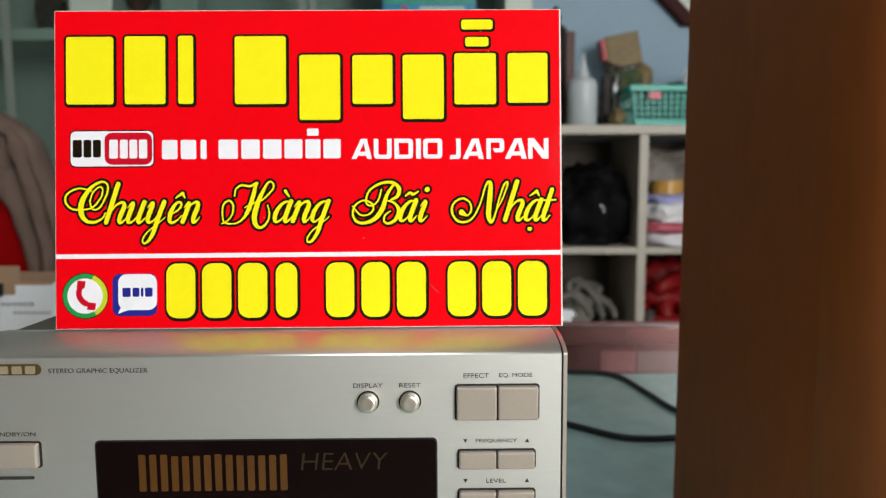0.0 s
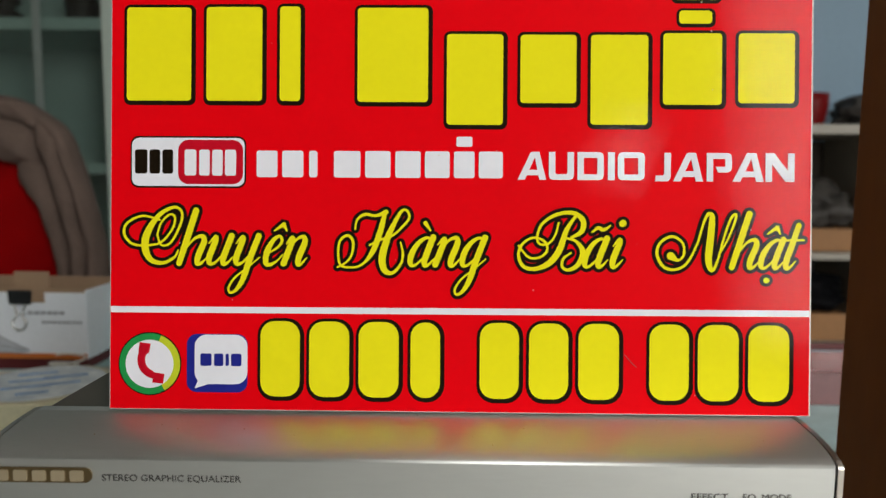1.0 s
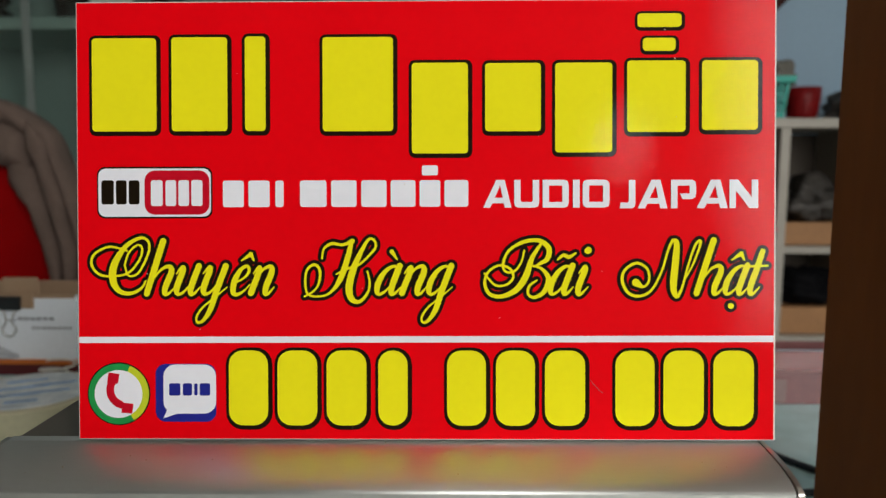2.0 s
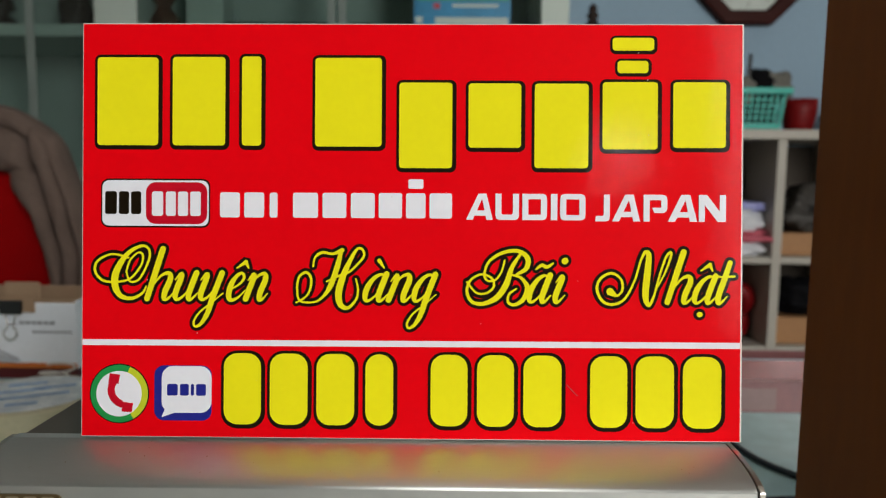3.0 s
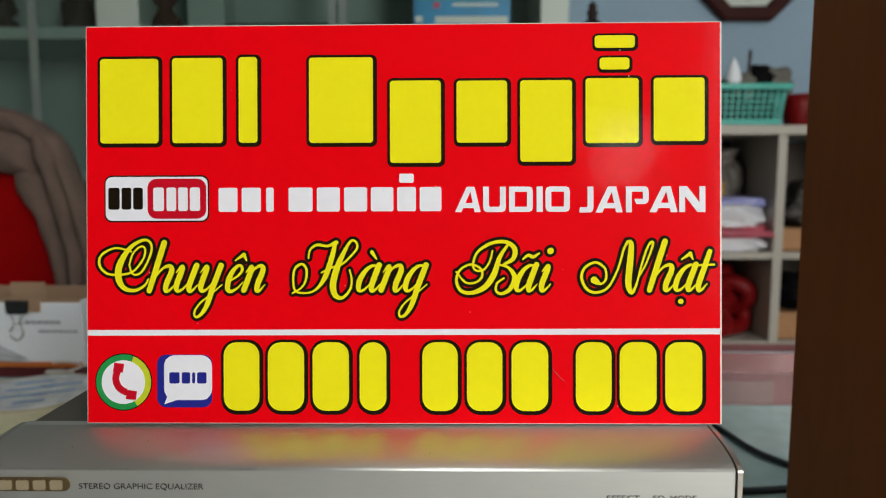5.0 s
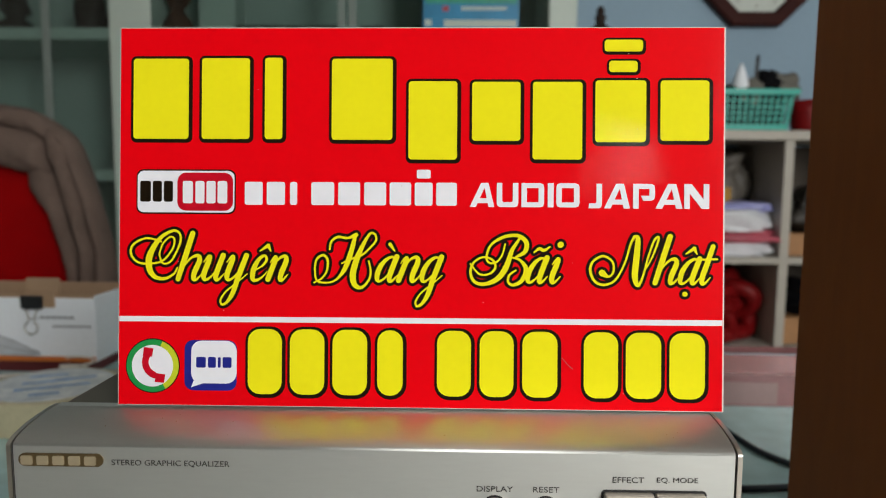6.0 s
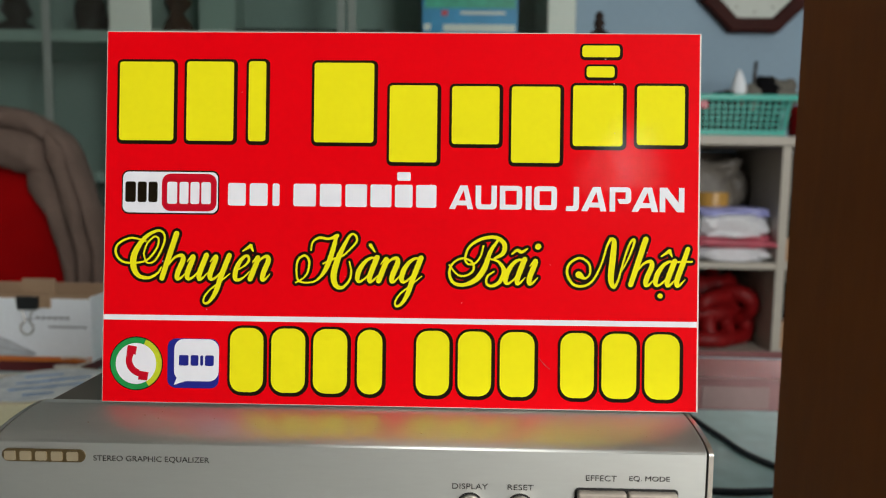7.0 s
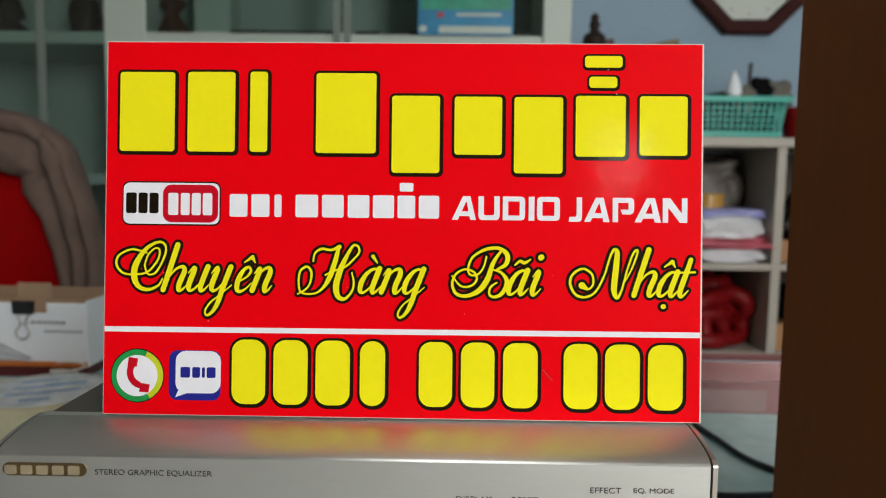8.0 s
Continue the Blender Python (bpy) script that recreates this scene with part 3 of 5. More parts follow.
pen_letter([[(x + 0.2, 48.3 + 0.96 * z, PEN * w) for x, z, w in stroke] for stroke in (
    [(187.6, 5.6, 3.0), (188, 5.3, 2.8), (190.2, 4.1, 1.0), (192, 6.2, 1.0), (191.5, 10.2, 1.0), (188, 12.4, 1.1), (184.1, 10.2, 1.1), (183, 6.2, 1.2), (185.1, 1.9, 1.2), (188.9, 0.8, 1.1), (192.9, 3, 1.0), (196.3, 9.6, 0.9), (198.5, 17.2, 1.0), (200, 20.4, 1.3)],
    [(200, 20.4, 1.3), (201.3, 19.4, 2.1), (200.9, 12.9, 2.7), (200.2, 4.2, 2.6), (201.4, 0.6, 1.5), (203.2, 4, 1.0), (205.2, 11.8, 0.9), (207.4, 18.4, 1.0), (209, 20.3, 1.1), (209.1, 18.5, 1.0), (206.7, 11.8, 0.8), (203.7, 6.2, 0.7)])])
# white rule
printed("white_rule", [(LEFT + 0.0007, 0.0331), (RIGHT - 0.0009, 0.0335), (RIGHT - 0.0009, 0.0357), (LEFT + 0.0007, 0.0352)], WHITE_PRINT, 1)
# fourth line: plain yellow bars of the lettering's size
for x0, x1 in ((49.6, 63), (66.2, 79.8), (83, 96.6), (100.6, 110.6), (124, 137.2), (140.6, 153.8), (157.2, 170.8), (181, 194.2), (197.2, 210.8), (214, 227.6)):
    bar("yellow_bar", x0, 5, x1, 30.6, YELLOW_PRINT, 1.0, BLACK_PRINT, r=0.0048)
# video mark as plain shapes
printed("mark_plate_edge", rounded(0.0048, 0.0756, 0.0443, 0.0932, 0.0028), BLACK_PRINT, 1)
printed("mark_plate", rounded(0.0053, 0.0762, 0.0438, 0.0926, 0.0025), WHITE_PRINT, 2)
printed("mark_block", rounded(0.0212, 0.0769, 0.0433, 0.0919, 0.0035), CRIMSON_PRINT, 3)
for x0, x1 in ((6.4, 10.6), (11.4, 15), (15.8, 19.4)):
    bar("dark_bar", x0, 80.4, x1, 88.6, BLACK_PRINT, r=0.0008, level=3)
for x0, x1 in ((23.4, 27.4), (28.4, 32), (32.8, 36.4), (37.2, 41)):
    bar("pale_bar", x0, 79.8, x1, 88.6, WHITE_PRINT, r=0.0008, level=4)
# round telephone mark
CX, CZ = 0.0118, 0.0157
printed("ring_edge", circle(CX, CZ, 0.0108), BLACK_PRINT, 1)
printed("green_ring", circle(CX, CZ, 0.0104), GREEN_PRINT, 2)
printed("lime_ring", [(CX + r * math.cos(a), CZ + r * math.sin(a)) for r, seq in ((0.0104, range(-60, 71, 8)), (0.0082, range(68, -61, -8))) for a in [radians(k) for k in seq]], LIME_PRINT, 3)
printed("white_disc", circle(CX, CZ, 0.0082), WHITE_PRINT, 4)
handset = []
for r, seq in ((0.0066, range(115, 262, 12)), (0.0040, range(250, 124, -12))):
    handset += [(CX + 0.0026 + r * math.cos(radians(k)), CZ + 0.0012 + r * math.sin(radians(k))) for k in seq]
TURN_C, TURN_S = math.cos(radians(5)), math.sin(radians(5))


def turned(pts):
    return [(CX + (x - CX) * TURN_C - (z - CZ) * TURN_S, CZ + (x - CX) * TURN_S + (z - CZ) * TURN_C) for x, z in pts]


printed("handset", turned(handset), CRIMSON_PRINT, 5, "red telephone handset shape")
for cx, cz in ((CX - 0.0012, CZ + 0.0056), (CX + 0.0027, CZ - 0.0050)):
    printed("handset_end", turned([(cx + x, cz + z) for x, z in ((-0.0022, -0.0014), (0.0014, -0.0020), (0.0022, 0.0012), (-0.0014, 0.0020))]), CRIMSON_PRINT, 6)
# blue chat mark
printed("blue_square", rounded(0.0245, 0.0062, 0.0452, 0.0260, 0.0034), BLUE_PRINT, 2)
printed("white_bubble", rounded(0.0272, 0.0090, 0.0452, 0.0258, 0.0040), WHITE_PRINT, 3)
printed("bubble_tail", [(0.0285, 0.0105), (0.0325, 0.0092), (0.0272, 0.0074)], WHITE_PRINT, 4)
for x0, x1 in ((29.2, 33), (33.9, 37), (37.8, 38.9), (39.7, 43.2)):
    bar("blue_bar", x0, 15.2, x1, 19.4, BLUE_PRINT, r=0.0006, level=4)

# dust and a hair scratch on the film
rng = random.Random(9)
bm = bmesh.new()
for k in range(16):
    bmesh.ops.create_icosphere(bm, subdivisions=1, radius=rng.choice((0.00014, 0.0002, 0.00028)), matrix=Matrix.Translation((rng.uniform(0.01, 0.225), -0.00045, rng.uniform(0.006, 0.14))))
part("dust", bm, FOAM_EDGE, sign, "pale dust specks")["kind"] = "stuff"
part("scratch", tube([(0.1725, -0.00045, 0.0205), (0.1755, -0.00045, 0.0172), (0.1768, -0.00045, 0.0162)], 0.00009, 5), LABEL_ROSE, sign, "fine pale scratch")

# ---- the graphic equalizer ----
EX0, EX1, EY, EZ0, EZT = -0.1975, 0.0655, 0.2994, 0.766, 0.8575
eq = thing("graphic_equalizer", ((EX0 + EX1) / 2, 0.4, EZ0 - 0.006), "champagne silver stereo graphic equalizer with a smoked amber display", "audio equalizer")
# front panel: upright face, then a gently arched top that runs back to the case
profile = [(EY, EZ0)] + [(EY + 0.0014 * (1 - math.cos(radians(k))), EZT - 0.0014 + 0.0014 * math.sin(radians(k))) for k in (0, 15, 30, 45, 60)]
for i in range(1, 11):
    u = i / 10
    profile.append((EY + 0.0008 + 0.031 * u ** 1.35, EZT - 0.0001 + 0.0045 * (1 - (1 - u) ** 2)))
profile += [(EY + 0.0335, EZT + 0.0036), (EY + 0.0335, EZ0)]


def extrude_x(profile, x0, x1):
    bm = bmesh.new()
    a = [bm.verts.new((x0, y, z)) for y, z in profile]
    b = [bm.verts.new((x1, y, z)) for y, z in profile]
    bm.faces.new(a)
    bm.faces.new(b[::-1])
    for i in range(len(profile)):
        j = (i + 1) % len(profile)
        bm.faces.new((a[i], b[i], b[j], a[j]))
    bmesh.ops.recalc_face_normals(bm, faces=bm.faces)
    return bm


panel = part("front_panel", extrude_x(profile, EX0 + 0.0026, EX1 - 0.0026), CHAMPAGNE, eq, "brushed champagne aluminium front panel")
for f in panel.data.polygons:
    f.use_smooth = 0.05 < f.normal.z < 0.9999 and abs(f.normal.x) < 0.1
lipped = [(y, z - 0.0004) for y, z in profile]
for x0, x1 in ((EX0, EX0 + 0.0017), (EX1 - 0.0017, EX1)):  # thin caps
    part("end_lip", extrude_x(lipped, x0, x1), TRIM_LIP, eq, "thin bright end trim")
for x0, x1 in ((EX0 + 0.0016, EX0 + 0.0027), (EX1 - 0.0027, EX1 - 0.0016)):
    part("end_gap", extrude_x([(y + 0.0008, z - 0.0008) for y, z in profile], x0, x1), GAP, eq, "dark joint beside the end trim")
part("case", box((EX0 + 0.001, EY + 0.034, EZ0), (EX1 - 0.001, EY + 0.29, 0.8602), 0.0015), CASE, eq, "matt grey-brown metal case")
for x in (EX0 + 0.03, EX1 - 0.03):
    for y in (EY + 0.05, EY + 0.25):
        part("foot", lathe([(0.011, 0), (0.012, 0.002), (0.012, 0.006)], (x, y, EZ0 - 0.006), 20), CHAIR_BLACK, eq)


def on_panel(name, pts, mat, proud=0.0003, deep=0.0005, parent=None, label=""):
    return part(name, slab(pts, EY - proud, EY + deep), mat, parent or eq, label)


def panel_word(body, x0, z0, x1, z1, mat=None, bold=-0.006):
    part("panel_lettering", letters(body, x0, z0, x1, z1, EY - 0.00025, 0.0003, bold), mat or PANEL_INK, eq)


badge = on_panel("badge", rounded(-0.1928, 0.8488, -0.1619, 0.8536, 0.0023), BADGE, 0.0005, label="worn gold maker's plate")
for k in range(5):
    on_panel("badge_bar", rounded(-0.1918 + 0.0058 * k, 0.8494, -0.1918 + 0.0058 * k + 0.0042, 0.8528, 0.0006), BADGE_RAISED, 0.0009, parent=badge)
panel_word("STEREO GRAPHIC EQUALIZER", -0.1590, 0.8491, -0.1163, 0.8515)
panel_word("DISPLAY", -0.0277, 0.8418, -0.0149, 0.8438)
panel_word("RESET", -0.0077, 0.8418, 0.0016, 0.8438)
panel_word("EFFECT", 0.0203, 0.8458, 0.0313, 0.8479)
panel_word("EQ. MODE", 0.0358, 0.8458, 0.0502, 0.8479)
panel_word("FREQUENCY", 0.0255, 0.8166, 0.0437, 0.8184)
panel_word("LEVEL", 0.0302, 0.7984, 0.0388, 0.8002)
panel_word("STANDBY/ON", -0.1880, 0.8215, -0.1664, 0.8233)
on_panel("caption_bar", rounded(-0.1860, 0.8020, -0.1680, 0.8034, 0.0004), PANEL_INK)
for zc in (0.8176, 0.7994):
    for xc, s in ((0.0210, 1), (0.0482, -1)):
        on_panel("arrow_mark", [(xc - 0.0009, zc + 0.0008 * s), (xc + 0.0009, zc + 0.0008 * s), (xc, zc - 0.0009 * s)], PANEL_INK)


def round_button(x, z):
    ring = part("button_ring", slab(circle(x, z, 0.0049, 32), EY - 0.0002, EY + 0.0004), GAP, eq, "dark ring round the button")
    bm = bmesh.new()
    rings = []
    for r, y in ((0.0042, 0.0002), (0.0042, -0.0030), (0.0037, -0.0040), (0.0026, -0.0044), (0.0014, -0.0042)):
        rings.append([bm.verts.new((x + r * math.cos(2 * math.pi * k / 28), EY + y, z + r * math.sin(2 * math.pi * k / 28))) for k in range(28)])
    for a, b in zip(rings, rings[1:]):
        for k in range(28):
            bm.faces.new((a[k], a[(k + 1) % 28], b[(k + 1) % 28], b[k]))
    bm.faces.new(rings[-1])
    bmesh.ops.recalc_face_normals(bm, faces=bm.faces)
    part("round_button", bm, CHROME, ring, "small domed metal push button", smooth=True)


round_button(-0.0213, 0.8356)
round_button(-0.0031, 0.8356)


def button_pair(x0, z0, x1, z1, well=0.0008):
    hole = on_panel("button_well", rounded(x0 - well, z0 - well, x1 + well, z1 + well, 0.0015), GAP, 0.0002, label="dark button surround")
    xm = (x0 + x1) / 2
    for a, b in ((x0, xm - 0.0003), (xm + 0.0003, x1)):
        part("push_button", box((a, EY - 0.0032, z0), (b, EY + 0.0004, z1), 0.0008, 3), BUTTON, hole, "beige rectangular push button")


button_pair(0.0172, 0.8276, 0.0526, 0.8424)
button_pair(0.0182, 0.8056, 0.0512, 0.8132)
button_pair(0.0182, 0.7876, 0.0512, 0.7952)
hole = on_panel("button_well", rounded(-0.1872, 0.8072, -0.1640, 0.8193, 0.0015), GAP, 0.0002, label="dark button surround")
part("power_button", box((-0.1865, EY - 0.0032, 0.8079), (-0.1650, EY + 0.0004, 0.8186), 0.0008, 3), BUTTON, hole, "beige rectangular push button")
window = on_panel("display_window", rounded(-0.1402, 0.775, 0.0080, 0.8186, 0.0018), SMOKED, 0.0006, label="smoked black display window")
part("display_bezel", slab(rounded(-0.1409, 0.7743, 0.0087, 0.8193, 0.0022), EY - 0.0003, EY + 0.0004), GAP, eq)
for k in range(14):
    x = -0.1220 + 0.00475 * k
    top = 0.8128 - 0.0008 * abs(math.sin(k * 0.45)) * (k > 2)
    part("level_bar", slab(rounded(x, 0.7962, x + 0.0030, top, 0.0005), EY - 0.0008, EY - 0.0005), AMBER, window)
part("display_word", letters("HEAVY", -0.0512, 0.8052, -0.0129, 0.8129, EY - 0.0008, 0.0003, shear=0.12, bold=-0.015), AMBER_DIM, window)

rng = random.Random(4)
bm = bmesh.new()
for k in range(24):
    u = rng.uniform(0.25, 1.0)
    x = rng.uniform(EX0 + 0.006, EX1 - 0.006)
    y, z = EY + 0.0006 + 0.031 * u ** 1.5, EZT + 0.0044 * (1 - (1 - u) ** 2)
    s = rng.choice((0.0001, 0.00012, 0.00015, 0.00024))
    bmesh.ops.create_icosphere(bm, subdivisions=1, radius=s, matrix=Matrix.Translation((x, y, z + s * 0.3)))
part("dust", bm, BADGE_RAISED, eq, "pale dust specks")["kind"] = "stuff"

# a matching unit carries it
TABLE_Z = 0.67
stack = thing("audio_component", ((EX0 + EX1) / 2, 0.44, TABLE_Z), "matching champagne silver audio component under the equalizer", "audio component")
part("front_panel", box((EX0 + 0.001, EY + 0.002, TABLE_Z + 0.006), (EX1 - 0.001, EY + 0.03, EZ0 - 0.0065), 0.002), CHAMPAGNE, stack)
part("case", box((EX0 + 0.001, EY + 0.031, TABLE_Z + 0.006), (EX1 - 0.001, EY + 0.29, EZ0 - 0.0065), 0.0015), CASE, stack)
for x in (EX0 + 0.03, EX1 - 0.03):
    for y in (EY + 0.05, EY + 0.25):
        part("foot", lathe([(0.011, 0), (0.012, 0.002), (0.012, 0.0062)], (x, y, TABLE_Z), 20), CHAIR_BLACK, stack)

# the stack leans a touch to one side
SETTLE = pose(0.0655, 0.2994, 0.8577) @ pose(0, 0, 0, 0, -STACK_TILT, 0) @ pose(-0.0655, -0.2994, -0.8575)
for ob in (eq, stack):
    ob.matrix_basis = SETTLE @ ob.matrix_basis

# ---- loudspeaker beside it ----
SX0, SX1, SY0, SY1, SZ1 = 0.200, 0.43, 0.296, 0.548, 1.30
spk = thing("loudspeaker", ((SX0 + SX1) / 2, 0.42, TABLE_Z), "tall brown wood veneer loudspeaker standing beside the equalizer", "loudspeaker")
R = 0.050
plan = [(SX0, SY1), (SX0, SY0 + R)]
for cx, a0 in ((SX0 + R, 180), (SX1 - R, 270)):
    plan += [(cx + R * math.cos(radians(a0 + 7.5 * k)), SY0 + R + R * math.sin(radians(a0 + 7.5 * k))) for k in range(1 if a0 == 180 else 0, 13)]
plan += [(SX1, SY1)]
bm = bmesh.new()
low, high = ([bm.verts.new((x, y, z)) for x, y in plan] for z in (TABLE_Z + 0.004, SZ1))
bm.faces.new(low[::-1])
bm.faces.new(high)
for k in range(len(plan)):
    n = (k + 1) % len(plan)
    bm.faces.new((low[k], low[n], high[n], high[k])).smooth = 0 < k < len(plan) - 2
bmesh.ops.recalc_face_normals(bm, faces=bm.faces)
part("cabinet", bm, WOOD_DARK, spk, "brown wood veneer cabinet with rounded front edges")
part("grille", box((SX0 + R + 0.004, SY0 - 0.012, TABLE_Z + 0.02), (SX1 - R - 0.004, SY0 - 0.0003, SZ1 - 0.014), 0.004), GRILLE, spk, "black cloth grille")
for x in (SX0 + 0.03, SX1 - 0.03):
    for y in (SY0 + 0.05, SY1 - 0.03):
        part("foot", lathe([(0.012, 0), (0.012, 0.0045)], (x, y, TABLE_Z), 16), CHAIR_BLACK, spk)

# ---- the table and what lies on it ----
table = thing("display_table", (-0.2, 0.75, 0), "table with a pale teal glass-covered top", "table")
part("tabletop", box((-1.35, 0.17, TABLE_Z - 0.022), (0.95, 1.185, TABLE_Z), 0.003), TABLE_TOP, table, "smudged pale teal glass top")
part("apron", box((-1.30, 0.22, TABLE_Z - 0.12), (0.90, 1.14, TABLE_Z - 0.0225)), TABLE_SIDE, table)
for x in (-1.29, 0.84):
    for y in (0.23, 1.08):
        part("leg", box((x, y, 0), (x + 0.05, y + 0.05, TABLE_Z - 0.1205), 0.004), TABLE_SIDE, table)

tray = thing("plastic_tray", (0.38, 1.0, TABLE_Z), "translucent pink plastic tray with a clear rim", "tray")
TY0, TY1 = 0.928, 1.09
bm = box((0.06, TY0, TABLE_Z + 0.0005), (0.72, TY0 + 0.004, TABLE_Z + 0.038))
box((0.06, TY1 - 0.004, TABLE_Z + 0.0005), (0.72, TY1, TABLE_Z + 0.038), bm=bm)
box((0.06, TY0 + 0.0041, TABLE_Z + 0.0005), (0.064, TY1 - 0.0041, TABLE_Z + 0.038), bm=bm)
box((0.716, TY0 + 0.0041, TABLE_Z + 0.0005), (0.72, TY1 - 0.0041, TABLE_Z + 0.038), bm=bm)
box((0.0641, TY0 + 0.0041, TABLE_Z + 0.0005), (0.7159, TY1 - 0.0041, TABLE_Z + 0.004), bm=bm)
part("tray_body", bm, PINK_PLASTIC, tray, "pink plastic tray body")
part("rim", box((0.055, TY0 - 0.004, TABLE_Z + 0.0385), (0.725, TY0 + 0.007, TABLE_Z + 0.0415), 0.001), PINK_PLASTIC, tray)
part("clear_wall", box((0.058, TY0, TABLE_Z + 0.042), (0.722, TY0 + 0.003, TABLE_Z + 0.0655)), CLEAR_RIM, tray, "clear plastic upper wall")
part("clear_edge", box((0.058, TY0 - 0.0005, TABLE_Z + 0.0657), (0.722, TY0 + 0.0035, TABLE_Z + 0.0672), 0.0006), CARD_PRINT, tray)
for x0, x1, mat in ((0.228, 0.275, LABEL_ROSE), (0.277, 0.36, PAPER_PINK)):
    part("tray_label", box((x0, TY0 - 0.0015, TABLE_Z + 0.003), (x1, TY0 - 0.0002, TABLE_Z + 0.031)), mat, tray, "stuck-on paper label")
packet = thing("red_packet", (0.42, 1.01, TABLE_Z + 0.004), "pinkish red packet lying in the plastic tray", "packet")
part("packet_body", box((0.30, 0.955, TABLE_Z + 0.0045), (0.68, 1.07, TABLE_Z + 0.030), 0.003), PINK_BAG, packet)

CZ0 = TABLE_Z + 0.0034
for pts in (((0.02, 0.80, CZ0 + 0.05), (0.08, 0.93, CZ0 + 0.02), (0.17, 0.93, CZ0), (0.240, 0.912, CZ0), (0.262, 0.835, CZ0), (0.28, 0.76, CZ0), (0.34, 0.70, CZ0), (0.44, 0.70, CZ0)),
            ((0.02, 0.80, CZ0 + 0.03), (0.09, 0.77, CZ0), (0.150, 0.722, CZ0), (0.188, 0.690, CZ0), (0.215, 0.682, CZ0), (0.255, 0.685, CZ0), (0.33, 0.70, CZ0), (0.44, 0.74, CZ0))):
    tagged(part("power_cable", tube(pts, 0.0032, 10), CABLE_BLACK, smooth=True), "dark rubber cable lying on the glass tabletop", "cable", "cables on the table")


def carton():
    x0, x1, y0, y1, z0, z1 = -0.92, -0.544, 1.02, 1.15, TABLE_Z + 0.0165, 0.780
    c = thing("cardboard_box", ((x0 + x1) / 2, (y0 + y1) / 2, z0), "open white cardboard box with brown inside and a binder clip", "box")
    w = 0.003
    front = part("front_wall", box((x0, y0, z0), (x1, y0 + w, z1 - 0.003), 0.0006), CARD_WHITE, c, "white printed card front")
    part("back_wall", box((x0, y1 - w, z0), (x1, y1, z1), 0.0006), CARD_BROWN, c)
    part("side_wall", box((x0, y0 + w + 0.0002, z0), (x0 + w, y1 - w - 0.0002, z1), 0.0006), CARD_WHITE, c)
    part("side_wall", box((x1 - w, y0 + w + 0.0002, z0), (x1, y1 - w - 0.0002, z1), 0.0006), CARD_WHITE, c)
    part("base", box((x0 + w, y0 + w, z0), (x1 - w, y1 - w, z0 + w)), CARD_BROWN, c)
    part("inner_liner", box((x0 + w, y0 + w + 0.001, z0 + 0.01), (x1 - w, y0 + w + 0.004, z1 + 0.001), 0.0006), CARD_BROWN, c, "brown card liner")
    part("flap", box((-0.645, y0 + 0.0075, z1 - 0.02), (-0.597, y0 + 0.0105, z1 + 0.024), 0.0012), CARD_BROWN, c, "upright brown card tab")
    part("tab_fold", box((-0.643, y0 - 0.0035, z1 - 0.016), (-0.599, y0 - 0.0005, z1 + 0.004), 0.0008), CARD_BROWN, c)
    part("stripe", box((x0 + 0.001, y0 - 0.0012, z0 + 0.0005), (x1 - 0.001, y0 - 0.0002, z0 + 0.0075)), ORANGE_STRIPE, front, "orange printed stripe")
    for a, b, z, h, n in ((-0.622, -0.572, 0.7475, 0.0042, 6), (-0.604, -0.549, 0.7355, 0.0030, 8)):
        for k in range(n):
            xa = a + (b - a) * k / n
            part("print_bar", box((xa, y0 - 0.0010, z), (xa + (b - a) / n * 0.78, y0 - 0.0002, z + h)), CARD_PRINT, front)
    part("print_line", box((-0.640, y0 - 0.0010, 0.7465), (-0.625, y0 - 0.0002, 0.7485)), CARD_PRINT, front)
    bm = slab([(-0.72, 0.728), (-0.690, 0.726), (-0.660, 0.717), (-0.638, 0.704), (-0.622, 0.697), (-0.640, 0.694), (-0.72, 0.696)], y0 - 0.0008, y0 - 0.0002)
    part("print_shape", bm, CARD_PALE, front, "pale grey printed product outline")
    for za, zb in ((0.728, 0.706), (0.712, 0.697), (0.696, 0.694)):
        part("print_line", tube([(-0.72, y0 - 0.0010, za), (-0.675, y0 - 0.0010, (za * 2 + zb) / 3), (-0.624, y0 - 0.0010, min(zb, 0.699))], 0.0007, 5), CARD_PRINT, front)
    cl = -0.629
    clip = thing("binder_clip", (cl, y0, z1 - 0.02), "black binder clip with wire handles on the box edge", "binder clip")
    bm = slab([(cl - 0.016, 0.781), (cl + 0.016, 0.781), (cl + 0.0145, 0.762), (cl - 0.0145, 0.762)], y0 - 0.009, y0 - 0.0040)
    bmesh.ops.bevel(bm, geom=bm.edges[:], offset=0.0012, segments=2, affect="EDGES")
    part("clip_body", bm, CLIP_BLACK, clip)
    part("wire_handle", tube([(cl - 0.008, y0 - 0.008, 0.763), (cl - 0.003, y0 - 0.010, 0.748), (cl - 0.009, y0 - 0.011, 0.738), (cl - 0.004, y0 - 0.011, 0.729), (cl + 0.005, y0 - 0.011, 0.729), (cl + 0.010, y0 - 0.011, 0.738), (cl + 0.004, y0 - 0.010, 0.748), (cl + 0.009, y0 - 0.008, 0.763)], 0.0011, 6), CLIP_WIRE, clip, smooth=True)


book = thing("notebook", (-0.73, 1.12, TABLE_Z), "dark red notebook lying under the cardboard box", "notebook")
part("cover", box((-0.96, 1.025, TABLE_Z + 0.0003), (-0.55, 1.18, TABLE_Z + 0.016), 0.001), MAROON, book)
carton()

